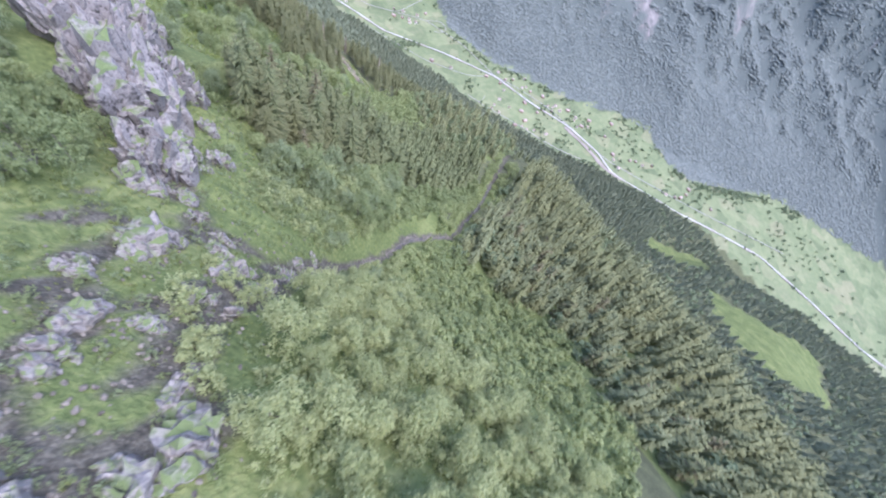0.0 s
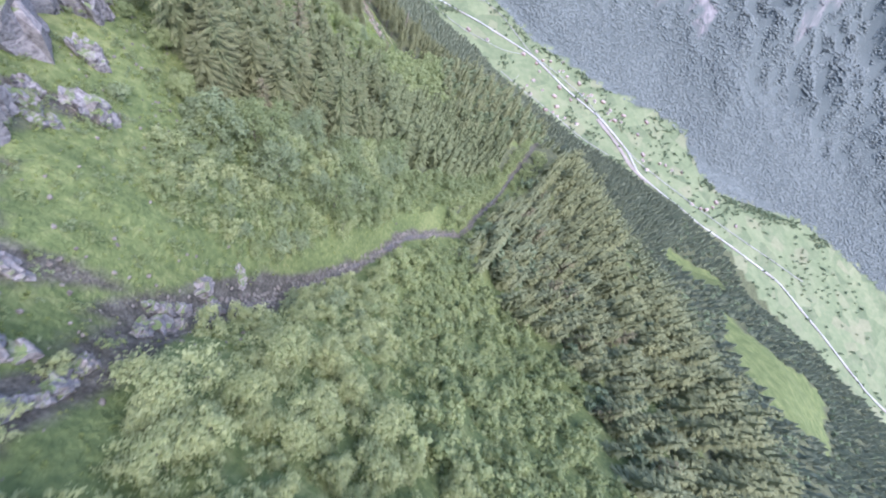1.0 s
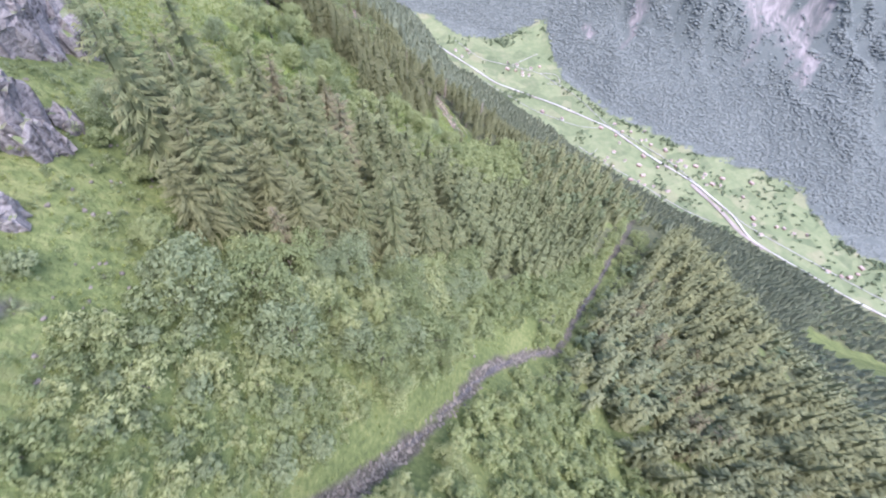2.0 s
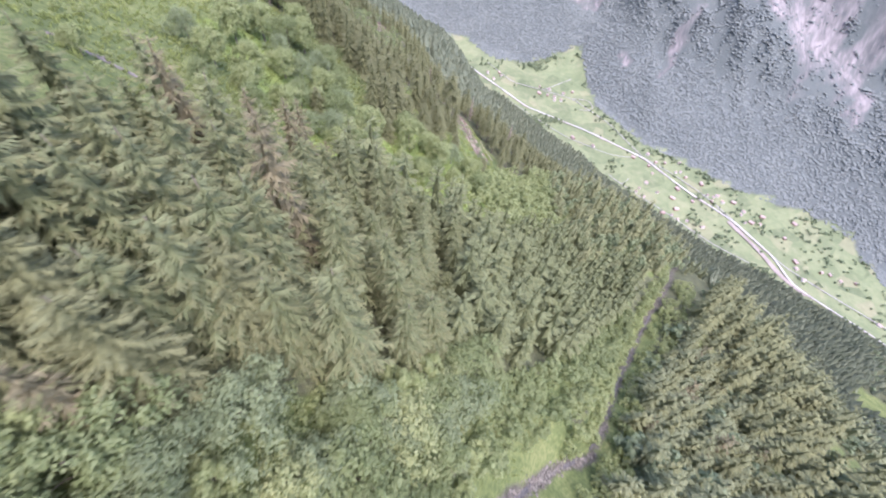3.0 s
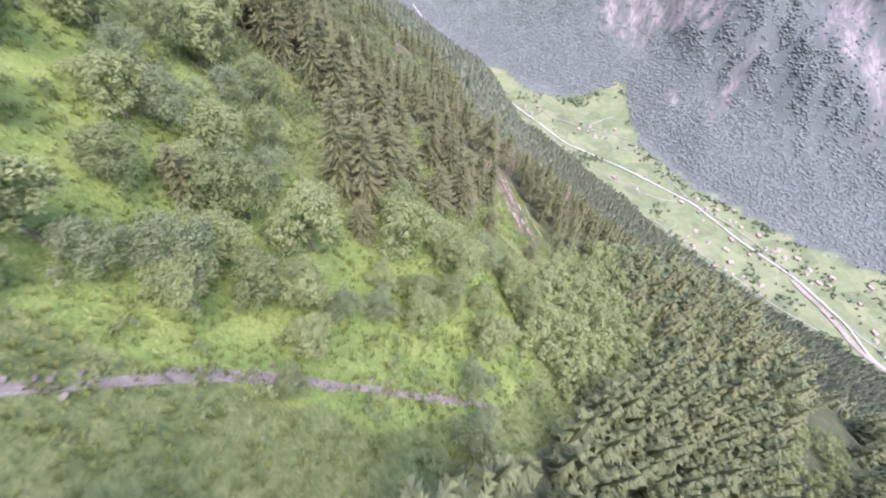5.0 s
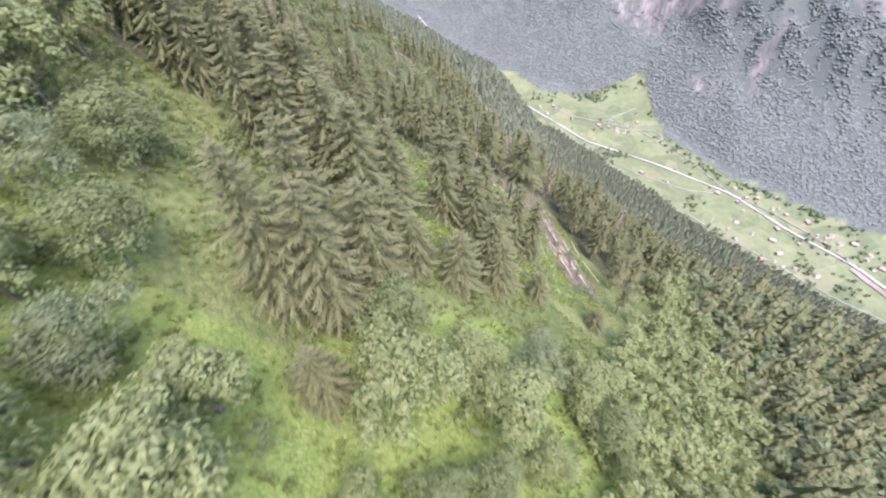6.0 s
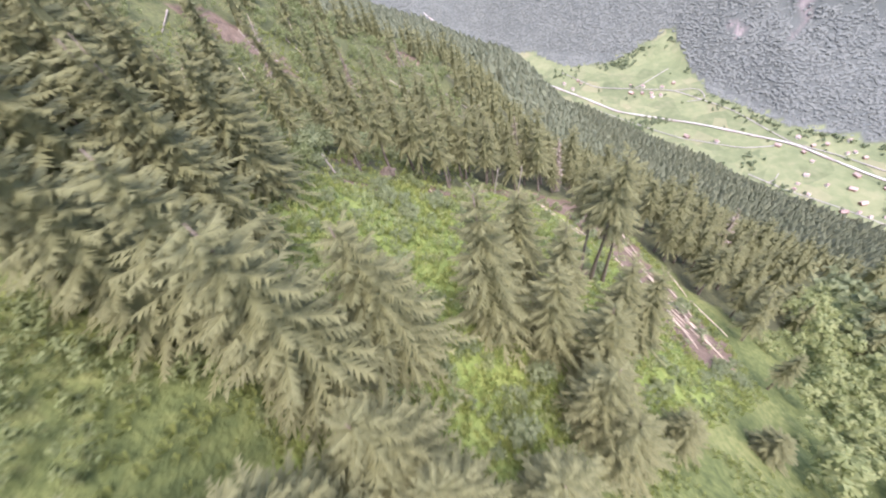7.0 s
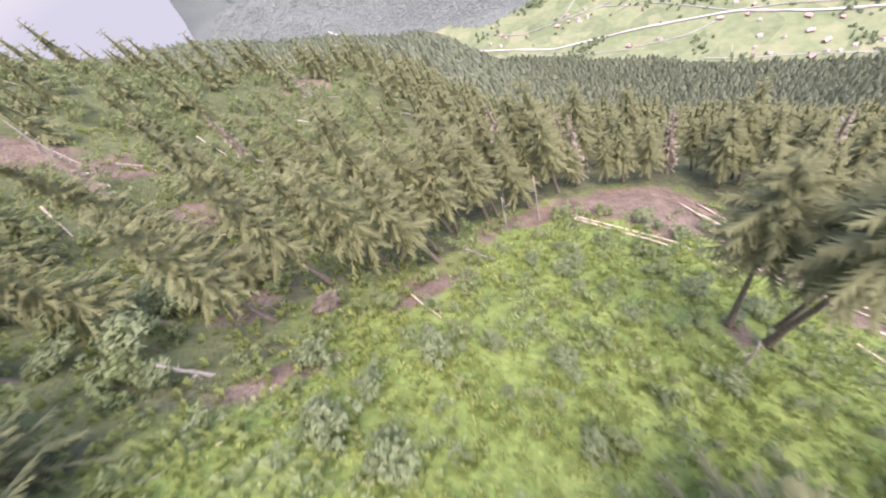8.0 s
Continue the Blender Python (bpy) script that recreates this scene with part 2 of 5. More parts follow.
EDGE_X = np.array([-900, -400, -250, -150, -35, 70, 245, 320, 460, 580, 660, 760, 870, 965, 1000, 1060, 1353, 1450, 1693, 1751, 1900, 2400], float)
EDGE_Y = np.array([1500, 1440, 1420, 1440, 1340, 1350, 1440, 1190, 1050, 1005, 960, 925, 905, 835, 715, 655, 622, 570, 386, 188, -60, -500], float)
FLOOR = -710.0
RISE_X = np.array([-900, -400, -150, 245, 460, 660, 870, 1060, 1250, 1450, 1693, 1800, 2400], float)
RISE_Y = np.array([1500, 1450, 1450, 1330, 1080, 980, 900, 740, 655, 560, 386, 100, -500], float)


def smooth(a, b, v):
    v = np.clip((v - a) / (b - a), 0, 1)
    return v * v * (3 - 2 * v)


def wave(x, y, s, seed=0):
    """Cheap smooth noise in -1..1 from a few turned sines."""
    r = 0
    for k in range(5):
        a = 1.3 * k + seed
        u = (x * math.cos(a) + y * math.sin(a)) / s * (1 + 0.37 * k)
        v = (-x * math.sin(a * 1.7) + y * math.cos(a * 1.7)) / s * (1 + 0.29 * k)
        r = r + np.sin(u + 2.1 * k + seed) * np.sin(v + 0.7 * seed + k)
    return r / 2.6


def line_gap(x, y, line, signed=False):
    """Distance from points to a polyline; signed: positive on its right-hand side."""
    best, side = np.full(np.shape(x), 1e9), np.ones(np.shape(x))
    for (ax, ay), (bx, by) in zip(line[:-1], line[1:]):
        dx, dy = bx - ax, by - ay
        k = np.clip(((x - ax) * dx + (y - ay) * dy) / (dx * dx + dy * dy), 0, 1)
        gap = np.hypot(x - ax - k * dx, y - ay - k * dy)
        if signed:
            side = np.where(gap < best, np.where(dy * (x - ax) - dx * (y - ay) > 0, 1.0, -1.0), side)
        best = np.minimum(best, gap)
    return best * side if signed else best


def valley_floor(x, y):
    return FLOOR + 0 * x


AZ = radians(-34.5)  # opposite mountain's steep spur, cut along this bearing to fit the camera's view


def near_slope(x, y):
    """The hillside that the flight follows: a tilted face above the valley's foot, with swells, spurs and hollows."""
    z = FLOOR + 0.60 * line_gap(x, y, FOOT_LINE, True)
    z = z + (167.58 - 0.2094 * x + 0.0040 * y) * (1 - smooth(170, 500, np.hypot(x - 20, y - 90)))
    ex = np.exp(-(x[..., None] - BX) ** 2 / 2600.0)
    ey = np.exp(-(y[..., None] - BY) ** 2 / 2600.0)
    z = z + np.einsum("...j,ji,...i->...", ey, BUMPS, ex)
    z = z + 130 * (1 - smooth(-130, 60, x)) * smooth(330, 620, y) * (1 - smooth(780, 1150, y))
    return z - 0.42 * np.clip(y - 222, 0, 90) * smooth(-62, -18, x) * (1 - smooth(330, 560, y))


def height(x, y):
    x, y = np.asarray(x, float), np.asarray(y, float)
    z = near_slope(x, y)
    gap = line_gap(x, y, STREAM)
    deep = 4.0 + 6.0 * np.exp(-((x - 2) ** 2 + (y + 10) ** 2) / 300)
    z = z - deep * np.exp(-gap ** 2 / 40) - 1.2 * np.exp(-gap ** 2 / 4)
    z = z + 0.5 * wave(x, y, 3.2) + 1.0 * wave(x, y, 11, 2) + 1.1 * smooth(-2, -12, x) * smooth(10, -10, y) * wave(x, y, 2.4, 6) + 0.002 * np.clip(np.hypot(x, y) - 250, 0, 600) * 10 * wave(x, y, 90, 5)
    floor = valley_floor(x, y) + 1.5 * wave(x, y, 120, 1)
    gap = z - floor
    z = floor + 0.5 * (gap + np.sqrt(gap * gap + 120))
    z = np.where(gap < -100, floor, z)
    d = (y - np.interp(x, RISE_X, RISE_Y)) * 0.85
    rise = np.maximum(d, 0)
    side = smooth(AZ - 0.012, AZ + 0.02, np.arctan2(x + 22, np.maximum(y - 174, 1.0)))
    far = 0.5 * rise + 0.25 * np.maximum(rise - 250, 0) + smooth(60, 500, rise) * (70 * wave(x, y, 170, 3) + 30 * wave(x + 0.3 * y, y * 0.35, 48, 7) + 12 * wave(x, y * 0.6, 20, 9))
    far = np.minimum(far, 1350 + 60 * wave(x, y, 200, 4)) * side
    return z + np.where(d > 0, far, 0)


def inside(x, y, poly):
    x, y = np.asarray(x, float), np.asarray(y, float)
    hit = np.zeros(x.shape, bool)
    for (ax, ay), (bx, by) in zip(poly, poly[1:] + poly[:1]):
        if ay != by:
            hit ^= ((ay > y) != (by > y)) & (x < (bx - ax) * (y - ay) / (by - ay) + ax)
    return hit


# stands of wood and open ground, by their outlines in the plan
SPRUCE_MID = [(-21, 22), (-16, 17), (-11, 17), (-5, 21), (-1, 26), (4, 31), (16, 41), (31, 49), (53, 73), (97, 128), (103, 153), (58, 147), (33, 120), (13, 94), (5, 86), (-3, 76), (-14, 76), (-20, 68), (-27, 52), (-27, 36)]
BROAD_LOW = [(-13, 6), (-7, 8), (-3, 6), (4, 8), (8, 6), (14, 12), (19, 19), (26, 28), (44, 44), (60, 62), (94, 108), (97, 127), (53, 72), (31, 48), (16, 40), (4, 30), (-1, 25), (-5, 20), (-12, 15), (-16, 10)]
SHRUB_LOW = [(-16, 1), (-12, 6), (-3, 6), (6, 4), (4, -3), (-3, -10), (-13, -9)]
BROAD_HIGH = [(-66, 112), (-46, 94), (-28, 86), (-8, 92), (6, 98), (16, 112), (20, 128), (8, 140), (-4, 146), (-16, 138), (-24, 124), (-40, 128), (-60, 136)]
BROAD_SLOPE = [(9, 136), (14, 124), (30, 118), (60, 124), (110, 150), (160, 200), (180, 260), (110, 260), (60, 230), (38, 202), (31, 192), (27, 178), (21, 164), (15, 148)]
SPRUCE_FRONT = [(-36, 152), (-35, 161), (-46, 166), (-58, 176), (-90, 178), (-90, 158), (-62, 154), (-50, 151)]
STRIP = [(-64, 132), (-46, 136), (-33, 142), (-19, 147), (-9, 153), (-12, 159), (-20, 154), (-34, 150), (-50, 150), (-64, 152)]
CLEAR = [(-46, 163), (-42, 166), (-45, 177), (-43.5, 185), (-41, 189), (-38, 193.5), (-32, 196), (-31, 204), (-27.5, 207.6), (-18.5, 211), (-10, 207), (-3, 212), (4, 205), (10, 195), (15, 186), (18, 176), (6, 166), (-6, 160), (-14, 150), (-24, 147), (-33, 152)]
SPRUCE_BACK = [(-130, 150), (-62, 152), (-51, 165), (-49, 180), (-46, 192), (-40, 199), (-34, 201), (-33, 207), (-28, 212), (-18, 219), (-3, 219), (6, 210), (15, 202), (26, 196), (40, 202), (60, 236), (110, 265), (120, 400), (-160, 400)]
FAR_BANK_BROAD = [(-2, -20), (6, -12), (14, -1), (23, 11), (36, 25), (44, 27), (56, 25), (68, 13), (91, -2), (96, -14), (84, -50), (44, -66), (14, -42), (2, -28)]
BANK = [(84, -130), (84, -12), (66, 10), (52, 26), (62, 42), (74, 60), (104, 100), (130, 130), (190, 200), (260, 270), (330, 280), (330, -160)]
FIELDS = [[(180, 58), (188, 84), (214, 96), (224, 74), (202, 60)], [(285, 60), (290, 82), (312, 86), (310, 62)],
          [(590, 222), (690, 240), (783, 250), (860, 322), (770, 345), (708, 372), (650, 330)], [(618, 172), (650, 122), (792, 90), (839, 47), (678, -40), (540, 0), (519, 69)]]
BARE = [[(-38.4, 190), (-38.7, 194), (-31.4, 196.5), (-31, 193)], [(-32, 203), (-27.6, 210), (-17.6, 218), (-2.7, 218), (4, 206), (-2, 202.5), (-9.4, 203), (-19, 210), (-23.6, 207.5), (-30.7, 202)],
        [(-3, 213), (4, 205.5), (15, 187), (17, 178), (9, 176), (3, 186), (-3, 198)], [(-48, 184), (-43, 187), (-41, 184), (-45, 182)], [(-12, 186), (-8, 189), (-6, 185), (-10, 182)]]
SCARS = [(-90, 223, 5), (-69, 216, 4), (-50, 193, 2.6), (-71, 274, 6), (-60, 205, 3.4), (-45, 185, 1.8), (-41.5, 184.7, 1.4), (-82, 225, 3), (-40, 229, 3), (-16, 179, 1.0)]
WINDTHROW = [(-120, 186), (-64, 172), (-50, 178), (-48, 192), (-42, 200), (-38, 214), (-38, 234), (-50, 262), (-70, 300), (-120, 300)]
CRAGS = [[(645, 1531), (776, 1994), (930, 1900), (905, 1180), (834, 1181), (772, 1355), (668, 1412)],
         [(108, 1763), (177, 1602), (334, 1633), (423, 1523), (482, 1531), (438, 1836), (199, 1947)], [(545, 1504), (579, 1497), (514, 1326), (488, 1282), (464, 1296)],
         [(336, 1364), (400, 1387), (420, 1328), (363, 1326)], [(874, 1481), (927, 1361), (883, 1217), (948, 1117), (985, 1154), (990, 1416)], [(1185, 1054), (1329, 1217), (1292, 1373), (1240, 1300)],
         [(-233, 1800), (-126, 2199), (5, 1796), (-62, 1748)]]
ALPS = [[(880, 1847), (974, 1670), (935, 1560), (1040, 1640), (1010, 1900)], [(1140, 1443), (1197, 1288), (1281, 1362), (1240, 1540)],
        [(1042, 1520), (1280, 1460), (1300, 1520), (1120, 1660)]]


def field_mask(x, y):
    m = np.zeros(np.shape(x), bool)
    for f in FIELDS:
        m |= inside(x + 5 * wave(x, y, 14), y + 5 * wave(x, y, 12, 3), f)
    return m


def axis(lo, a, b, hi, step, grow, most):
    v = list(np.arange(a, b + 0.1, step))
    s, out = step, v[-1]
    while out < hi:
        s = min(s * grow, most)
        out += s
        v.append(out)
    s, out = step, v[0]
    while out > lo:
        s = min(s * grow, most)
        out -= s
        v.insert(0, out)
    return np.array(v)


def mesh_from(name, verts, faces, mat, smooth_shade=False):
    me = bpy.data.meshes.new(name)
    me.from_pydata(verts if isinstance(verts, list) else verts.tolist(), [], faces if isinstance(faces, list) else faces.tolist())
    for m in (mat if isinstance(mat, (list, tuple)) else [mat]):
        me.materials.append(m)
    if smooth_shade:
        me.polygons.foreach_set("use_smooth", [True] * len(me.polygons))
    return me


def build_ground():
    xs = axis(-1900, -100, 120, 3000, 2.1, 1.06, 28)
    ys = axis(-600, -90, 260, 3300, 2.1, 1.06, 28)
    gx, gy = np.meshgrid(xs, ys)
    gz = height(gx, gy)
    nx, ny = len(xs), len(ys)
    verts = np.stack([gx, gy, gz], -1).reshape(-1, 3)
    i = (np.arange(ny - 1)[:, None] * nx + np.arange(nx - 1)[None, :]).ravel()
    faces = np.stack([i, i + 1, i + nx + 1, i + nx], 1)
    me = mesh_from("ground", verts, faces, GROUND, True)
    cx, cy, cz = verts.T
    gxx = np.gradient(gz, ys, axis=0).ravel()
    gyy = np.gradient(gz, xs, axis=1).ravel()
    slope = np.hypot(gxx, gyy)
    jx, jy = cx + 2.0 * wave(cx, cy, 5, 1), cy + 2.0 * wave(cx, cy, 5, 4)
    w = {k: np.zeros(len(verts)) for k in ("meadow", "clearing", "soil", "dark_stone", "valley", "wood", "rock")}
    w["meadow"][(cx < 40) & (cy < 290)] = 1
    for p in (SPRUCE_MID, SPRUCE_BACK):
        w["meadow"][inside(jx, jy, p)] = 0
    w["meadow"][inside(jx, jy, WINDTHROW)] = 0.42
    for p in (BROAD_LOW, SHRUB_LOW, BROAD_HIGH, BROAD_SLOPE, FAR_BANK_BROAD):
        w["meadow"][inside(jx, jy, p)] = 1
    w["meadow"][field_mask(cx, cy)] = 1
    gap = line_gap(cx, cy, STREAM)
    w["meadow"][(gap < 7) & (cx < 120)] = 1
    w["meadow"][inside(jx, jy, BANK) & (cx < 150)] = 0.8
    # wet stones of the stream bed
    w["dark_stone"] = np.clip(1.9 + 2.2 * np.exp(-((cx + 1) ** 2 + (cy + 15) ** 2) / 90) - gap + 0.8 * wave(cx, cy, 4), 0, 1) * (cx < 200)
    # the same dark tone in patches and strips over ledges and gully
    ledge = smooth(-4, -12, cx) * smooth(10, -6, cy + 0.4 * cx + 8)
    w["dark_stone"] = np.maximum(w["dark_stone"], ledge * smooth(0.25, 0.75, wave(cx, cy, 2.6, 9) + 0.4 * wave(cx, cy, 7, 4)))
    w["dark_stone"] = np.maximum(w["dark_stone"], smooth(3.4, 1.2, line_gap(cx, cy, GULLY) + 1.6 * wave(cx, cy, 1.9, 5)))
    w["dark_stone"] = np.maximum(w["dark_stone"], 0.9 * smooth(2.4, 0.8, line_gap(cx, cy, LEDGE) + 1.8 * wave(cx, cy, 2.2, 7)))
    w["clearing"] = (inside(jx, jy, CLEAR) | inside(jx, jy, BROAD_HIGH) | inside(jx, jy, STRIP) & (jx > -30)) * 1.0
    for p in BARE:
        w["soil"][inside(jx, jy, p)] = 1
    for sx, sy, sr in SCARS:
        w["soil"][np.hypot(jx - sx, (jy - sy) * 0.8) < sr] = 1
    d = cy - np.interp(cx, EDGE_X, EDGE_Y)
    w["valley"][(line_gap(cx, cy, FOOT_LINE, True) + 8 * wave(cx, cy, 25, 4) < 6) & (d < 10)] = 1
    # mask for the far woodland's haze-greyed ground tone
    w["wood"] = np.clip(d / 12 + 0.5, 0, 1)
    crag = np.zeros(len(verts))
    bx, by = cx + 16 * wave(cx, cy, 30, 2) + 8 * wave(cx, cy, 11, 5), cy + 40 * wave(cx, cy, 26, 6)
    for p in CRAGS:
        crag[inside(bx, by, p)] = 1
    ribs = wave(cx + 0.3 * cy, cy * 0.28, 26, 13) + 0.6 * wave(cx, cy, 70, 3)
    w["rock"] = np.clip(crag * (0.62 + 0.4 * wave(cx, cy * 0.4, 15, 8)) + smooth(1.0, 1.35, ribs) * (d > 180) * 0.3 + smooth(1.5, 2.2, slope) * (d > 140) * 0.6, 0, 1)
    alp = np.zeros(len(verts))
    for p in ALPS:
        alp[inside(cx + 14 * wave(cx, cy, 24, 3), cy + 30 * wave(cx, cy, 40, 9), p)] = 0.62
    w["valley"] = np.maximum(w["valley"], alp)
    w["valley"] = np.maximum(w["valley"], 0.55 * smooth(0.95, 1.2, wave(cx, cy * 0.6, 60, 11)) * (d > 450))
    for name, keys in (("zone_a", ("meadow", "clearing", "soil")), ("zone_b", ("valley", "wood", "rock")), ("zone_c", ("dark_stone", "dark_stone", "dark_stone"))):
        layer = me.color_attributes.new(name, "FLOAT_COLOR", "POINT")
        layer.data.foreach_set("color", np.stack([w[k] for k in keys] + [np.ones(len(verts))], 1).ravel().astype(np.float32))
    ob = new("ground", me)
    return tagged(ob, "steep alpine hillside of grass, forest floor and rock above a green valley", "ground", kind="structure")


ground = build_ground()


def ribbon(name, pts, width, mat, lift, label, category, wobble=0.0, fork=0):
    """A strip that lies on the ground along a polyline."""
    pts = [Vector((x, y, 0)) for x, y in pts]
    dense = []
    for a, b in zip(pts[:-1], pts[1:]):
        n = max(2, int((b - a).length / 12))
        dense += [a.lerp(b, k / n) for k in range(n)]
    dense.append(pts[-1])
    for _ in range(3):
        dense = [dense[0]] + [(dense[k - 1] + 2 * dense[k] + dense[k + 1]) / 4 for k in range(1, len(dense) - 1)] + [dense[-1]]
    verts, faces = [], []
    for k, p in enumerate(dense):
        t = (dense[min(k + 1, len(dense) - 1)] - dense[max(k - 1, 0)]).normalized()
        n = Vector((-t.y, t.x, 0))
        w = width * (1 + wobble * math.sin(k * 0.9 + fork) * math.sin(k * 0.37))
        for s in (-0.5, 0, 0.5):
            q = p + n * w * s
            verts.append((q.x, q.y, float(height(q.x, q.y)) + lift))
        if k:
            b = 3 * k
            faces += [(b - 3, b - 2, b + 1, b), (b - 2, b - 1, b + 2, b + 1)]
    ob = new(name, mesh_from(name, verts, faces, mat, True))
    return tagged(ob, label, category, kind="structure")


river_line = list(zip(RIVER_X, RIVER_Y))
ribbon("gravel_bank", river_line, 6.0, GRAVEL, 1.6, "pale gravel banks along the valley river", "gravel", 0.6)
ribbon("river", river_line, 3.4, RIVER, 2.4, "milky pale mountain river in the valley", "water", 0.5, 2)
LANES = [([(-193, 1252), (70, 1108), (234, 1010), (355, 974), (425, 985)], 2.4, "pale valley road beside the river"),
         ([(450, 994), (531, 952), (604, 895), (699, 788), (764, 705), (862, 643), (1044, 541), (1298, 417)], 2.8, "grey valley road below the village"),
         ([(149, 1216), (245, 1205), (356, 1120), (441, 1007), (464, 980)], 2.6, "narrow pale lane across the valley fields"),
         ([(-43, 1312), (50, 1229), (149, 1216), (236, 1311)], 2.5, "pale farm lane at the valley's edge"),
         ([(245, 1205), (301, 1218), (313, 1162), (267, 1157)], 2.2, "farm lane looping round a meadow"),
         ([(351, 890), (416, 840), (476, 806), (533, 768), (602, 723), (678, 690)], 2.6, "pale lane between meadows and houses"),
         ([(405, 895), (395, 870), (375, 865)], 1.5, "thin pale track across a meadow"), ([(533, 768), (560, 745), (590, 712)], 1.5, "thin pale track up to the wood")]
for line, width, text in LANES:
    ribbon("road", line, width, ROAD, 1.9, text, "road")
ribbon("gravel_bank", [(655, 815), (715, 738), (750, 668), (794, 632)], 12, GRAVEL, 2.1, "wide rosy gravel bed beside the river", "gravel", 0.2)
TRACK = np.array([(-52, 64), (-44, 67), (-37.2, 69), (-32.4, 71), (-28, 77), (-22.4, 86.2), (-17.7, 90), (-12.7, 92.9), (-5, 97.4), (1.7, 100.8), (10, 105)], float)
ribbon("track", [tuple(p) for p in TRACK], 1.2, TRACK_DIRT, 0.12, "narrow stony track across the steep meadow", "track", 0.4)
ribbon("stream", [tuple(p) for p in STREAM[1:15]], 0.9, STREAM_WATER, 0.12, "thin dark mountain stream over stones", "water", 0.4)


# ---- backdrop of distance ----
# Self-lit sheet: sky brightness and mountain haze are painted as emission.
def build_backdrop():
    m = bpy.data.materials.new("pale_distance_glow")
    m.use_nodes = True
    nt = m.node_tree
    nt.nodes.clear()
    geo = nt.nodes.new("ShaderNodeNewGeometry")
    sep = nt.nodes.new("ShaderNodeSeparateXYZ")
    nt.links.new(geo.outputs["Position"], sep.inputs[0])
    n = nt.nodes.new("ShaderNodeTexNoise")
    n.inputs["Scale"].default_value, n.inputs["Detail"].default_value = 0.0016, 5.0
    nt.links.new(geo.outputs["Position"], n.inputs["Vector"])
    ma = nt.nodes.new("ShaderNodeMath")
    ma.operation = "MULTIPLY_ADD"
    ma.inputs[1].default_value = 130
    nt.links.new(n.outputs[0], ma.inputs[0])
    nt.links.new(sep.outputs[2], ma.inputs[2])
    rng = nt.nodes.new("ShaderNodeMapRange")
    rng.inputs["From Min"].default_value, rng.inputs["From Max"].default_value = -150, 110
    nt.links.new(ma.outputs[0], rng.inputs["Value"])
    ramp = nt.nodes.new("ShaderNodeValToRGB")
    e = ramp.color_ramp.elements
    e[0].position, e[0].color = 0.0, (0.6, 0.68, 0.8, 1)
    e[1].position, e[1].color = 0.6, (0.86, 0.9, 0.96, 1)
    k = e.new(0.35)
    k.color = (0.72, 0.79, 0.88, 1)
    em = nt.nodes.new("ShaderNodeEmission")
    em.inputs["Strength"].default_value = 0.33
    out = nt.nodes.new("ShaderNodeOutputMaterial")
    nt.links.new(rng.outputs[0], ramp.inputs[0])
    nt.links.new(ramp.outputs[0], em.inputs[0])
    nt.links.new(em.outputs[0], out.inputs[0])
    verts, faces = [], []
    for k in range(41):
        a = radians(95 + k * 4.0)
        # Pulled in nearer here to hide the ground's outer edge from the camera.
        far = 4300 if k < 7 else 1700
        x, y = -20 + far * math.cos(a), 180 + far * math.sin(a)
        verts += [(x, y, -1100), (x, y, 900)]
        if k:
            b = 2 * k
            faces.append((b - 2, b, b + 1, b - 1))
    tagged(new("backdrop", mesh_from("backdrop", verts, faces, m, True)), "self-lit backdrop sheet painted as pale hazy sky over distant mountains", "backdrop", kind="structure")


build_backdrop()

# ---- plants: shapes ----
rnd = random.Random(7)


def part(name, me, parent, label=""):
    ob = new(name, me)
    ob.parent = parent
    return tagged(ob, label) if label else ob


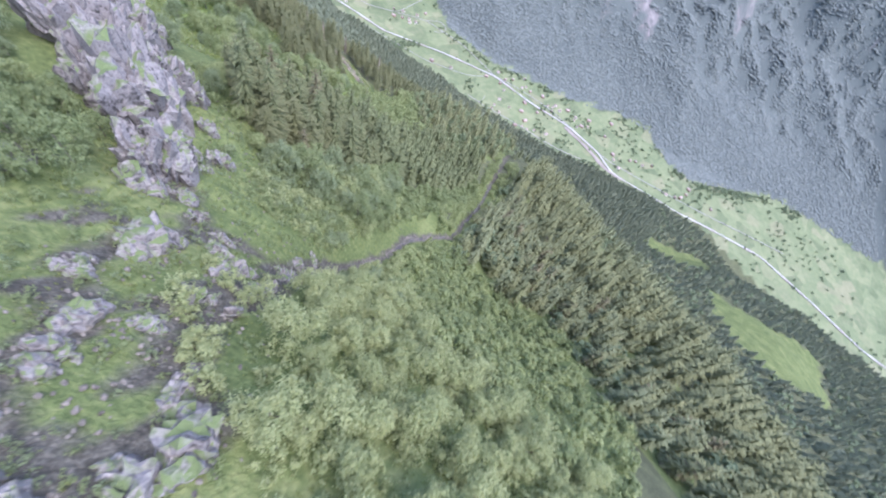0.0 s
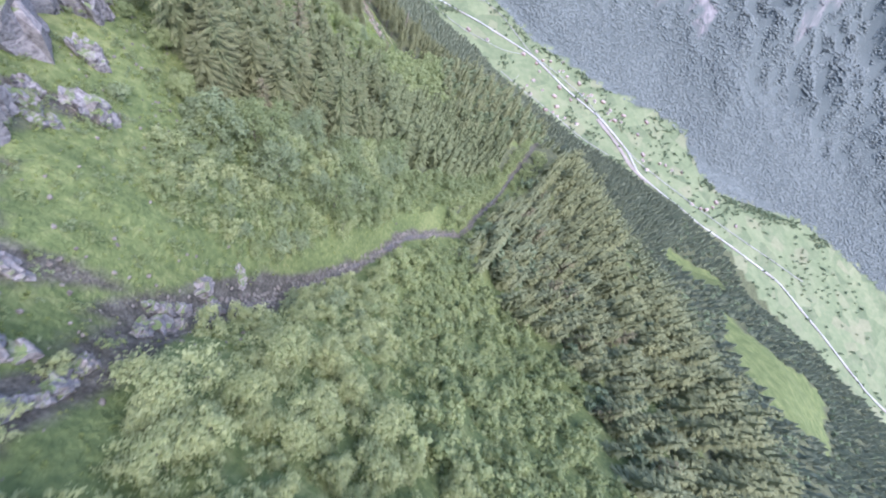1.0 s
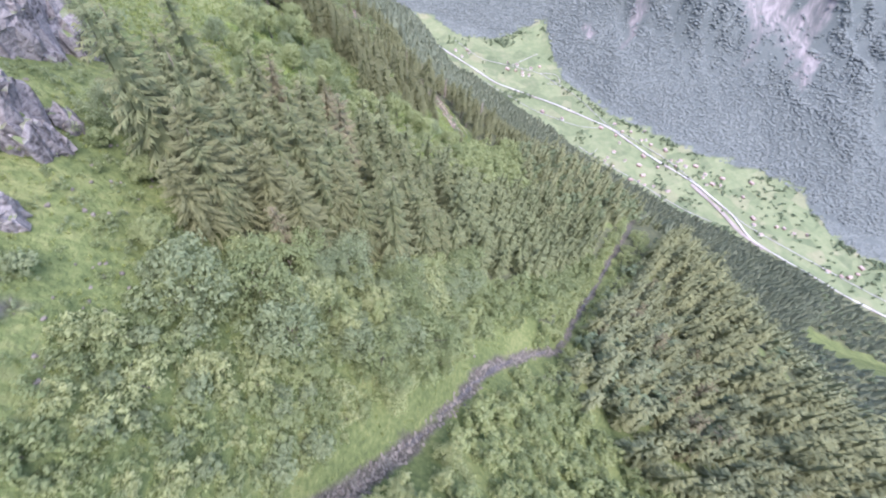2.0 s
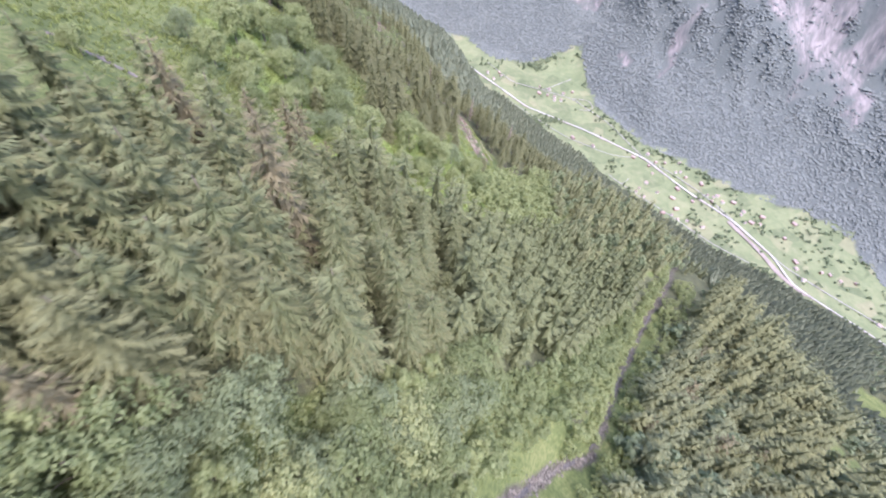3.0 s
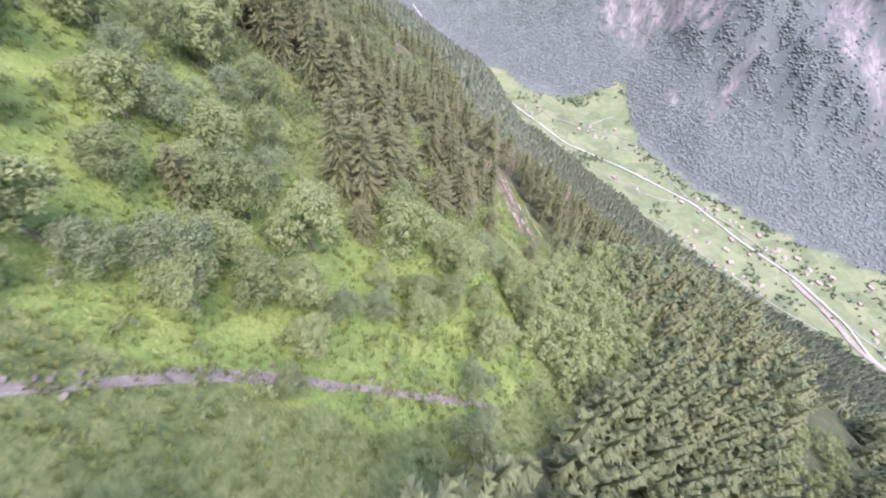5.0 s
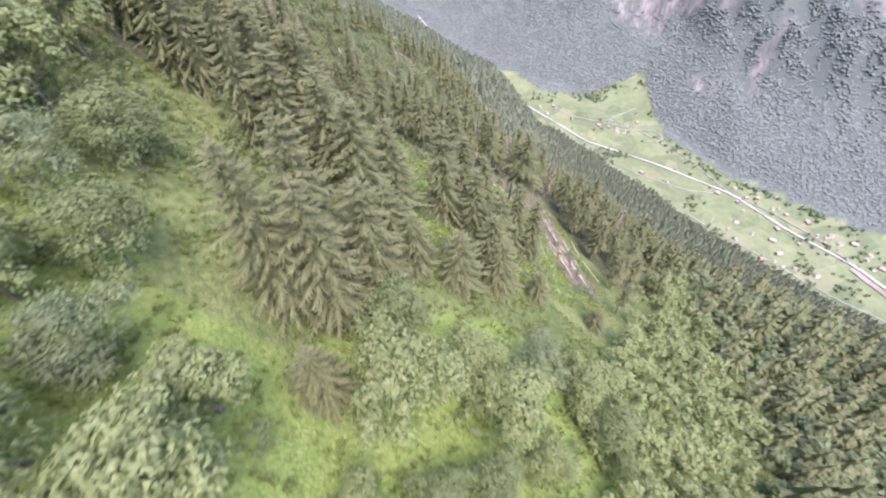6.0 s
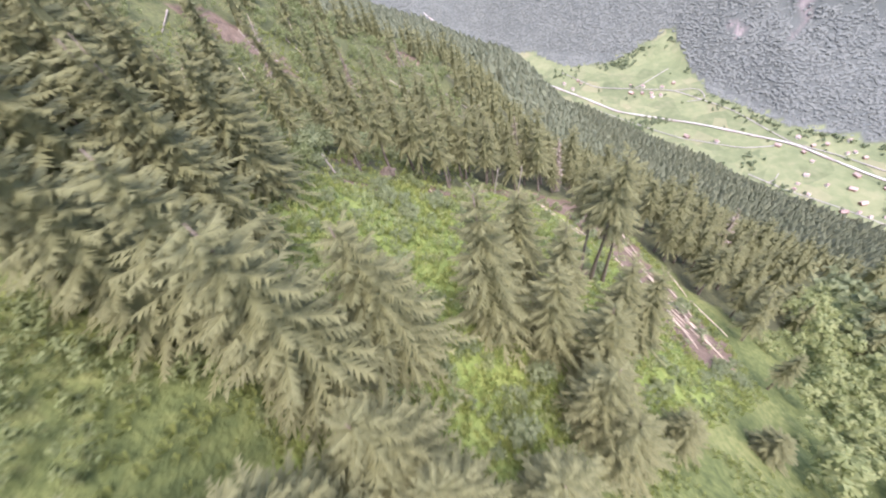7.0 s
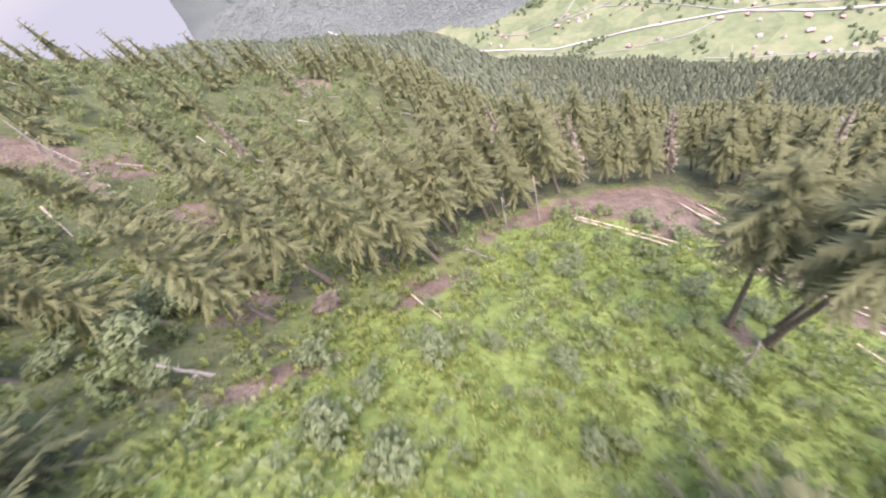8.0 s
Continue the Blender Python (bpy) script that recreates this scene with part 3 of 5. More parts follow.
def spruce_crown(seed, tall, wide, levels, arms, pairs, bare=0.1, ragged=0.25, fat=1.0):
    """Drooping boughs in whorls: each bough is a thin ridge with pairs of hanging side twigs, like a feather."""
    r = random.Random(seed)
    verts, faces, young = [], [], []
    for i in range(levels):
        f = i / (levels - 1)
        h0 = tall * (bare + (0.985 - bare) * f)
        reach0 = wide * ((1 - f) ** 0.48 * 0.96 + 0.04) * (0.84 + 0.16 * math.sin(i * 2.4 + seed))
        n = max(4, int(arms * (1 - 0.35 * f)))
        turn = r.uniform(0, 6.28)
        for j in range(n):
            a = turn + 6.283 * (j + r.uniform(-0.45, 0.45)) / n
            reach = reach0 * r.uniform(1 - ragged, 1 + 0.5 * ragged)
            h = h0 + r.uniform(-0.8, 0.8) * tall / levels
            drop = reach * (0.66 - 0.8 * f) * r.uniform(0.7, 1.25)
            ca, sa = math.cos(a), math.sin(a)
            broad = fat * min(reach * r.uniform(0.13, 0.22) + 0.07, 0.46)

            def at(s):
                return reach * s, h - drop * s ** 1.3 + 0.16 * reach * max(0.0, s - 0.65)

            if pairs == 0:
                b = len(verts)
                (r0, z0), (r1, z1) = at(0.1), at(1.0)
                w = broad * 1.3
                verts += [(ca * r0, sa * r0, z0), (ca * r1 * 0.7 - sa * w, sa * r1 * 0.7 + ca * w, z1), (ca * r1, sa * r1, z1), (ca * r1 * 0.7 + sa * w, sa * r1 * 0.7 - ca * w, z1)]
                faces += [(b, b + 1, b + 2), (b, b + 2, b + 3)]
                continue
            step = 0.86 / pairs
            for k in range(pairs):
                s = 0.12 + step * k
                (r0, z0), (r1, z1), (r2, z2) = at(s), at(min(1, s + step * 1.15)), at(min(1.04, s + step * 1.6))
                for side in (-1, 1):
                    if r.random() < 0.08:
                        continue
                    w = broad * math.sin(min(3.0, 0.7 + 2.2 * s)) * r.uniform(0.55, 1.3)
                    b = len(verts)
                    out = r2 + 0.15 * w
                    verts += [(ca * r0, sa * r0, z0), (ca * r1, sa * r1, z1), (ca * out - side * sa * w, sa * out + side * ca * w, z2 - w * r.uniform(0.35, 0.9))]
                    faces.append((b, b + 1, b + 2))
                    young.append(1 if s > 0.62 and r.random() < 0.7 else 0)
            b = len(verts)
            (r0, z0), (r1, z1) = at(0.85), at(1.06)
            verts += [(ca * r0 - sa * 0.1 * broad, sa * r0 + ca * 0.1 * broad, z0), (ca * r0 + sa * 0.1 * broad, sa * r0 - ca * 0.1 * broad, z0), (ca * r1, sa * r1, z1)]
            faces.append((b, b + 1, b + 2))
            young.append(1)
    # Inner cone added to fill gaps and block light through the crown.
    if fat > 1:
        b = len(verts)
        verts.append((0, 0, tall * 0.97))
        for k in range(5):
            a, w = 1.2566 * k + r.uniform(-0.2, 0.2), wide * r.uniform(0.3, 0.5)
            verts.append((w * math.cos(a), w * math.sin(a), tall * (bare + r.uniform(0.04, 0.12))))
        faces += [(b, b + k + 1, b + (k + 1) % 5 + 1) for k in range(5)]
        young += [0] * 5
    return verts, faces, young


def pole(r0, r1, tall, sides=7, bend=0.0, seed=0):
    """A tapered, slightly crooked stem."""
    r = random.Random(seed)
    verts, faces, x, y = [], [], 0.0, 0.0
    for k in range(6):
        s = k / 5
        rad = r0 + (r1 - r0) * s ** 0.8
        if k == 0:
            rad *= 1.25
        for j in range(sides):
            a = 6.283 * j / sides
            verts.append((x + rad * math.cos(a), y + rad * math.sin(a), tall * s))
        x += r.uniform(-bend, bend)
        y += r.uniform(-bend, bend)
        if k:
            b = sides * k
            faces += [(b - sides + j, b - sides + (j + 1) % sides, b + (j + 1) % sides, b + j) for j in range(sides)]
    faces.append(tuple(range(5 * sides, 6 * sides)))
    return verts, faces


def leaf_crown(seed, wide, tall, lift, clumps, leaves, size):
    """An uneven crown: clumps of small folded leaves on an irregular body, with gaps."""
    r = random.Random(seed)
    verts, faces = [], []
    for c in range(clumps):
        a, u = r.uniform(0, 6.283), r.uniform(-0.45, 1)
        rr = math.sqrt(max(0.0, 1 - u * u)) * (0.75 + 0.3 * math.sin(3 * a + seed)) * r.uniform(0.7, 1.08)
        cx, cy, cz = wide * rr * math.cos(a), wide * rr * math.sin(a), lift + tall * (0.5 + 0.5 * u * r.uniform(0.8, 1.1))
        spread = wide * r.uniform(0.2, 0.36)
        for _ in range(leaves):
            d = Vector((r.gauss(0, 1), r.gauss(0, 1), r.gauss(0.35, 0.8))).normalized()
            inner = r.random() < 0.28
            p = Vector((cx, cy, cz)) + d * spread * (r.uniform(0.1, 0.5) if inner else r.uniform(0.6, 1.05))
            nrm = (d + Vector((r.uniform(-0.6, 0.6), r.uniform(-0.6, 0.6), r.uniform(0, 0.9)))).normalized()
            t = nrm.cross(Vector((r.uniform(-1, 1), r.uniform(-1, 1), 0.2))).normalized()
            q = nrm.cross(t)
            s = size * (r.uniform(1.2, 1.7) if inner else r.uniform(0.6, 1.3))
            b = len(verts)
            for v in (p - t * s * 0.8 - q * s * 0.6, p - t * s * 0.7 + q * s * 0.6 + nrm * s * 0.2, p + t * s * 1.15 + nrm * s * 0.1):
                verts.append(tuple(v))
            faces.append((b, b + 1, b + 2))
    return verts, faces


def limbs(seed, tall, wide, r0):
    verts, faces = pole(r0, r0 * 0.35, tall * 0.75, 6, 0.12, seed)
    r = random.Random(seed)
    for k in range(4):
        h, a, ln = tall * r.uniform(0.25, 0.6), 6.283 * k / 4 + r.uniform(-0.4, 0.4), wide * r.uniform(0.5, 0.85)
        v2, f2 = pole(r0 * 0.4, r0 * 0.12, ln, 4, 0.08, seed + k)
        m = Matrix.Translation((0, 0, h)) @ Matrix.Rotation(a, 4, "Z") @ Matrix.Rotation(radians(r.uniform(35, 60)), 4, "Y")
        b = len(verts)
        verts += [tuple(m @ Vector(v)) for v in v2]
        faces += [tuple(b + i for i in f) for f in f2]
    return verts, faces


# shared meshes, a few shapes of each kind
def spruce_shapes(sizes, seed, mat, bark, levels, arms, pairs, bare, ragged, bend):
    out = []
    for k, (tall, wide) in enumerate(sizes):
        verts, faces, young = spruce_crown(seed + k, tall, wide, levels + int(tall / 3), arms, pairs, bare, ragged, 1.25)
        crown = mesh_from("crown", verts, faces, mat)
        crown.polygons.foreach_set("material_index", young)
        stem = mesh_from("trunk", *pole(0.11 + tall * 0.009, 0.03, tall * 0.98, 7, bend, seed + k), bark, True)
        out.append((tall, crown, stem))
    return out


OLIVE, GREEN = [NEEDLE, NEEDLE_TIP], [NEEDLE_GREEN, NEEDLE]
YOUNG_SPRUCE = spruce_shapes([(11, 2.9), (13, 3.2), (15, 3.5), (17, 3.7)], 10, GREEN, BARK, 13, 14, 6, 0.06, 0.3, 0.05)
TALL_SPRUCE = spruce_shapes([(24, 4.2), (27, 4.5), (30, 4.8)], 20, OLIVE, BARK, 15, 16, 10, 0.1, 0.5, 0.08)
EDGE_SPRUCE = spruce_shapes([(17, 3.2), (20, 3.5), (18, 2.9)], 40, OLIVE, BARK, 11, 12, 8, 0.42, 0.5, 0.14)
LONE_SPRUCE = spruce_shapes([(20, 3.4), (22, 3.6), (19, 3.0)], 60, [NEEDLE, NEEDLE_TIP], BARK, 9, 12, 9, 0.66, 0.4, 0.2)
RUST_SPRUCE = spruce_shapes([(13, 2.9), (16, 3.2)], 80, [NEEDLE_RUST, NEEDLE], BARK, 12, 12, 5, 0.06, 0.35, 0.05)
DRY_SPRUCE = spruce_shapes([(15, 2.2), (19, 2.4)], 70, [NEEDLE_DRY, LOG_GREY], LOG_GREY, 9, 6, 4, 0.15, 0.5, 0.12)


def broad_shapes(sizes, seed, clumps, leaves, size, mats):
    out = []
    for k, (wide, tall) in enumerate(sizes):
        crown = mesh_from("crown", *leaf_crown(seed + k, wide, tall * 0.85, tall * 0.18, clumps + 6 * (k % 2), leaves, size), mats[k % len(mats)])
        stem = mesh_from("trunk", *limbs(seed + 10 + k, tall, wide, 0.13), BARK, True)
        out.append((tall, crown, stem))
    return out


SIZES = [(2.6, 5.5), (3.3, 6.5), (2.1, 5.0), (3.8, 7.5), (2.8, 4.6)]
BROAD_SHAPES = broad_shapes(SIZES, 20, 46, 52, 0.15, [LEAF, LEAF_GREY, LEAF_FRESH])
FULL_BROAD = broad_shapes(SIZES[:4], 220, 70, 80, 0.12, [LEAF_FRESH, LEAF, LEAF_FRESH, LEAF_GREY])
LIGHT_BROAD = broad_shapes(SIZES[:3], 240, 48, 56, 0.13, [LEAF_LIGHT])
SPUR_BROAD = broad_shapes(SIZES[:3], 260, 60, 58, 0.12, [LEAF_LIGHT])
BUSH_SHAPES, LIGHT_BUSH = [], []
for k, (wide, tall) in enumerate([(1.1, 1.5), (1.5, 2.0), (0.9, 1.2), (1.2, 1.5), (1.6, 1.9)]):
    crown = mesh_from("foliage", *leaf_crown(50 + k, wide, tall, 0.1, 26 if k > 2 else 24, 32, 0.1 if k > 2 else 0.12), LEAF_LIGHT if k > 2 else LEAF_GREY if k == 1 else LEAF)
    stem = mesh_from("stem", *pole(0.05, 0.02, tall * 0.8, 5, 0.05, 55 + k), BARK, True)
    (LIGHT_BUSH if k > 2 else BUSH_SHAPES).append((tall, crown, stem))


def plant(kind, shapes, x, y, scale, label, category, group, lean=0.0, stem_name="trunk", top="crown", pick=None, size=None):
    tall, crown, stem = shapes[rnd.randrange(len(shapes)) if pick is None else pick]
    root = new(kind)
    part(stem_name, stem, root)
    part(top, crown, root)
    root.matrix_world = pose(x, y, float(height(x, y)) - 0.25, rnd.uniform(-2, 2) + lean, rnd.uniform(-2, 2), rnd.uniform(0, 360)) @ Matrix.Diagonal((scale, scale, scale * rnd.uniform(0.92, 1.1), 1))
    if size:
        root.matrix_world = pose(x, y, float(height(x, y)) - 0.25, rnd.uniform(-1.5, 1.5), rnd.uniform(-1.5, 1.5), rnd.uniform(0, 360)) @ Matrix.Diagonal((size[1] / (tall * 0.165), size[1] / (tall * 0.165), size[0] / tall, 1))
    root.empty_display_size = 0.3
    return tagged(root, label, category, group)


def scatter(poly, gap, rand, keep=1.0):
    """Jittered places inside an outline, about gap metres apart."""
    xs, ys = [p[0] for p in poly], [p[1] for p in poly]
    out, row = [], 0
    y = min(ys)
    while y < max(ys):
        x = min(xs) + (gap / 2 if row % 2 else 0)
        while x < max(xs):
            px, py = x + rand.uniform(-0.42, 0.42) * gap, y + rand.uniform(-0.42, 0.42) * gap
            if rand.random() < keep and bool(inside(px, py, poly)):
                out.append((px, py))
            x += gap
        y += gap * 0.87
        row += 1
    return out


S_LABEL = "tall green spruce with drooping feathery boughs on the slope"
B_LABEL = "leafy green broadleaf tree with an uneven rounded crown"


def stream_free(x, y, d=3.5):
    return float(line_gap(np.array(x), np.array(y), STREAM)) > d


def split(pts, test):
    return [p for p in pts if test(*p)], [p for p in pts if not test(*p)]


# ---- nearer stands, tree by tree ----
mid_near, mid_far = split([p for p in scatter(SPRUCE_MID, 4.6, rnd, 0.93) if stream_free(*p)], lambda x, y: x < 30 and y < 86)
mid_close, mid_rest = split(mid_near, lambda x, y: y < 72 and x < 14)
for x, y in mid_close:
    rusty = x < -14 and y > 46 and rnd.random() < 0.3 or rnd.random() < 0.04
    plant("spruce_tree", RUST_SPRUCE if rusty else YOUNG_SPRUCE, x, y, rnd.uniform(0.95, 1.4) if y < 48 else rnd.uniform(0.75, 1.1), "rust-tinged spruce among green ones on the slope" if rusty else S_LABEL, "spruce", "spruces above the stream")
front_leafy, front = split(scatter(SPRUCE_FRONT, 7.4, rnd, 0.85), lambda x, y: x < -60 and y < 158)
for x, y in front:
    plant("spruce_tree", TALL_SPRUCE, x, y, rnd.uniform(0.66, 0.86), S_LABEL, "spruce", "spruces below the clearing")
for x, y in front_leafy:
    plant("broadleaf_tree", FULL_BROAD, x, y, rnd.uniform(1.0, 1.7), B_LABEL, "tree", "broadleaf trees on the grassy slope")
for x, y, tall, wide in ((-27, 130.8, 21, 4.8), (-23.4, 133.2, 20, 4.8), (-27.4, 138.5, 21, 5), (-20.5, 138.5, 20, 4.6), (-24.6, 143, 14, 4.6),
                         (-32.3, 152.4, 19, 5.2), (-28.2, 151.2, 19, 5), (-22.8, 147.5, 12, 4.4), (-18.8, 145.8, 11, 4), (-19.6, 163, 20, 4.4), (-18.5, 171, 19, 4.2), (-13.2, 167.5, 19, 4.2), (-9.6, 156, 15, 4.2), (-6.9, 169.6, 19, 4),
                         (-0.1, 158.6, 8, 3.2), (13.9, 162.7, 7, 3), (-3.1, 171.3, 18, 3.8), (-14.1, 162.5, 16, 4.2), (-7.5, 153.6, 12, 4), (-20.1, 123.5, 9, 3.2), (-38, 152, 18, 5.2),
                         (-12.7, 148, 13, 4), (-9, 161.6, 17, 4), (-25.6, 156, 17, 4.8), (-40, 160, 19, 5.2), (-43.5, 157, 20, 5.4), (-44.5, 170, 17, 4.6), (-47.5, 174, 18, 4.6), (-35.7, 108.6, 9, 3.2)):
    plant("spruce_tree", TALL_SPRUCE, x, y, 1.0, S_LABEL, "spruce", "spruces below the clearing", size=(tall, wide))
back = [p for p in scatter(SPRUCE_BACK, 5.2, rnd, 0.88) if not bool(inside(p[0], p[1], WINDTHROW))]
back_near, back_far = split(back, lambda x, y: y < 236 and -80 < x < 34)
for x, y in back_near:
    dry = rnd.random() < 0.05
    plant("dry_spruce" if dry else "spruce_tree", DRY_SPRUCE if dry else EDGE_SPRUCE, x, y, rnd.uniform(0.72, 1.08),
          "withered brown spruce with thin dry boughs" if dry else S_LABEL, "spruce", "spruces round the clearing", lean=rnd.uniform(-3, 3))
wind_near, wind_far = split(scatter(WINDTHROW, 10.5, rnd, 0.85), lambda x, y: y < 240 and x > -84)
for x, y in wind_near:
    dry = y > 206 and rnd.random() < 0.2
    plant("dry_spruce" if dry else "spruce_tree", DRY_SPRUCE if dry else rnd.choice((EDGE_SPRUCE, YOUNG_SPRUCE, TALL_SPRUCE[:1])), x, y, rnd.uniform(0.7, 1.05),
          "withered brown spruce with thin dry boughs" if dry else "leaning spruce still standing among windthrown trunks", "spruce", "spruces among windthrow", lean=rnd.gauss(0, 9))
shrub_near, shrub_far = split([p for p in scatter(WINDTHROW, 3.4, rnd, 0.75) if all(math.hypot(p[0] - a, p[1] - b) > r for a, b, r in SCARS)], lambda x, y: y < 226 and x > -62)
for x, y in shrub_near:
    plant("bush", BUSH_SHAPES, x, y, rnd.uniform(0.9, 2.2), "leafy shrub among windthrown trunks", "bush", "shrubs among windthrow", stem_name="stem", top="foliage")
for x, y, s, k in ((-10.2, 186.7, 1.15, 0), (-8.6, 184.2, 1.2, 1), (-6.4, 186.0, 1.25, 2)):
    plant("spruce_tree", LONE_SPRUCE, x, y, s, "spruce standing alone in the clearing, bare lower trunk", "spruce", "spruces standing in the clearing", lean=rnd.uniform(-4, 4), pick=k)
for x, y, s, k in ((23.0, 190.0, 0.9, 0), (25.5, 195.0, 0.85, 2), (23.0, 178.0, 0.7, 1)):
    plant("spruce_tree", EDGE_SPRUCE, x, y, s, "slender spruce at the clearing's lower side", "spruce", "spruces standing in the clearing", lean=rnd.uniform(-4, 4), pick=k)
for x, y, s in ((-50.5, 178.5, 1.0), (-49.5, 171, 1.0), (-42, 199.5, 1.0), (-39.5, 197.5, 0.9), (-35.5, 199.0, 0.95), (-34, 205.5, 0.95), (-29.5, 211, 0.95), (-25, 213.5, 0.9), (-20, 217.5, 1.0), (-55, 173, 1.05)):
    plant("spruce_tree", EDGE_SPRUCE if x > -46 else TALL_SPRUCE, x, y, s if x > -46 else 0.72 * s, "spruce at the clearing's edge with a bare lower trunk", "spruce", "spruces at the clearing's edge", lean=rnd.uniform(-7, 7))
low_near, low_far = split([p for p in scatter(BROAD_LOW, 3.7, rnd, 0.93) if stream_free(*p)], lambda x, y: x < 22)
for x, y in low_near:
    plant("broadleaf_tree", LIGHT_BROAD if rnd.random() < 0.2 else BROAD_SHAPES, x, y, rnd.uniform(0.95, 1.55), B_LABEL, "tree", "broadleaf trees by the stream")
LEAFY = [(-13, 126.4, 5.4), (-30.8, 111.3, 5.2), (-22.8, 112.8, 4.6), (-27, 98, 4.4), (-26.5, 103, 3.6), (-21.6, 101.5, 4), (-18.2, 103.7, 3.2), (-10.7, 109.4, 3), (-5.1, 113.6, 3.6), (-2.3, 121.2, 3.6), (-2.2, 130.4, 4.6), (1, 139.2, 4.4),
         (9.2, 141.5, 4.6), (13.6, 135.3, 4.6), (7.2, 117.4, 3.8), (-44.6, 119.2, 4.6), (-47.4, 114.5, 4.2), (-54.6, 132.2, 4.4), (-52.3, 137.1, 4.4), (-44.3, 129.1, 4), (-58.7, 147.5, 4.2), (-44.2, 136.3, 4.3), (-57.6, 124.7, 4.2), (-62.7, 128, 4.5),
         (-39.2, 119.7, 4.2), (-36.9, 125.7, 4.2), (-37.2, 111.4, 3.1), (-14, 105.8, 2.6), (-13.1, 115.6, 2.5), (-44.5, 80.7, 3), (-50.6, 93, 3.4), (-58.7, 97.4, 4), (-42.6, 91.8, 3.6), (-36.4, 82.8, 3.2), (-57.7, 112.2, 4.4), (-51.4, 121, 4),
         (-49, 103.1, 4), (-38.6, 105.1, 3.8), (-35.4, 93.5, 3.8), (-31.2, 94, 3.4), (-24.8, 95.4, 3.2), (-7.1, 118.3, 3.2), (-13.9, 98.1, 2.6), (6.3, 106.2, 3), (-7.8, 134, 3.8), (-16.4, 133.7, 4.4), (-25.2, 118.1, 3.6), (-32, 118.4, 3.8), (4, 127, 3.2)]
for n, (x, y, wide) in enumerate(LEAFY):
    plant("broadleaf_tree", FULL_BROAD, x, y, wide / SIZES[n % 4][0], B_LABEL, "tree", "broadleaf trees on the grassy slope", pick=n % 4)
high_bushes = scatter(BROAD_HIGH, 4.6, rnd, 0.3)
for x, y in scatter(SHRUB_LOW, 2.3, rnd, 0.92):
    plant("bush", LIGHT_BUSH if rnd.random() < 0.3 else BUSH_SHAPES, x, y, rnd.uniform(0.8, 1.7), "leafy green bush on the grassy slope above the stream", "bush", "bushes on the slope", stem_name="stem", top="foliage")
for x, y in scatter(CLEAR, 4.2, rnd, 0.66):
    plant("bush", BUSH_SHAPES, x, y, rnd.choice((0.4, 0.5, 0.7, 0.9, 1.2)) * rnd.uniform(0.85, 1.15), "small grey-green shrub among the clearing's herbs", "bush", "shrubs in the clearing", stem_name="stem", top="foliage", pick=rnd.choice([1, 1, 0]))
bank_near, bank_far = split([p for p in scatter(FAR_BANK_BROAD, 4.2, rnd, 0.92) if stream_free(*p)], lambda x, y: x < 20)
for x, y in bank_near:
    plant("broadleaf_tree", LIGHT_BROAD if (x + y < 10 or rnd.random() < 0.6) else BROAD_SHAPES, x, y, rnd.uniform(0.45, 0.85), "young light-green broadleaf tree on the far bank", "tree", "young trees across the stream")
for x, y in scatter([(-8, -50), (-2, -52), (0, -40), (-6, -30), (-14, -26), (-18, -34)], 3.2, rnd, 0.6) + scatter([(-34, 30), (-24, 8), (-18, 0), (-14, 6), (-18, 16), (-26, 34), (-34, 50)], 4.2, rnd, 0.45):
    plant("bush", LIGHT_BUSH if y < -25 else BUSH_SHAPES, x, y, rnd.uniform(0.7, 1.6), "low leafy bush between rocks and grass", "bush", "bushes between the rocks", stem_name="stem", top="foliage")
SPUR = [(-3, -54), (-4, -36), (-2, -27), (5, -22), (14, -24), (22, -32), (34, -40), (40, -58), (28, -74), (8, -74)]
for x, y in scatter(SPUR, 4.4, rnd, 0.92):
    plant("broadleaf_tree", SPUR_BROAD, x, y, rnd.uniform(0.75, 1.2), "light-green broadleaf tree with pale stems on the spur", "tree", "trees on the spur")
for x, y in scatter([(-5, -24), (3, -12), (12, -4), (22, -10), (24, -22), (6, -20)], 2.9, rnd, 0.85):
    plant("bush", LIGHT_BUSH if rnd.random() < 0.75 else BUSH_SHAPES, x, y, rnd.uniform(1.0, 2.0), "soft light-green bush on the bank above the stream", "bush", "bushes on the far bank", stem_name="stem", top="foliage")
for x, y in scatter([(-78, 30), (-64, 36), (-55, 24), (-47, 8), (-35, -3), (-30, -10), (-31, -25), (-60, -28)], 4.0, rnd, 0.9):
    plant("broadleaf_tree", BROAD_SHAPES, x, y, rnd.uniform(0.5, 1.0), "dark leafy tree on the steep slope above the rocks", "tree", "trees above the rocks")
for x, y, wide in ((-28.1, 31.3, 3.2), (-40.8, 43.3, 3.4), (-21.6, 20.3, 2.4), (-16.7, 12.6, 2.7), (-27.7, 26.3, 2.3), (-11.4, 9.2, 3.8), (-9.9, 14.5, 3.4), (-14.1, 12.4, 2.4), (-1.0, 22.4, 3.6), (6.2, 25.7, 3.0), (-5.2, 10.3, 2.5), (-3.5, 17.5, 2.6), (-6.5, 13, 2.8), (11, 31, 3)):
    plant("broadleaf_tree", FULL_BROAD, x, y, wide / 3.0, "full-crowned green broadleaf tree before the spruces", "tree", "broadleaf trees by the stream")
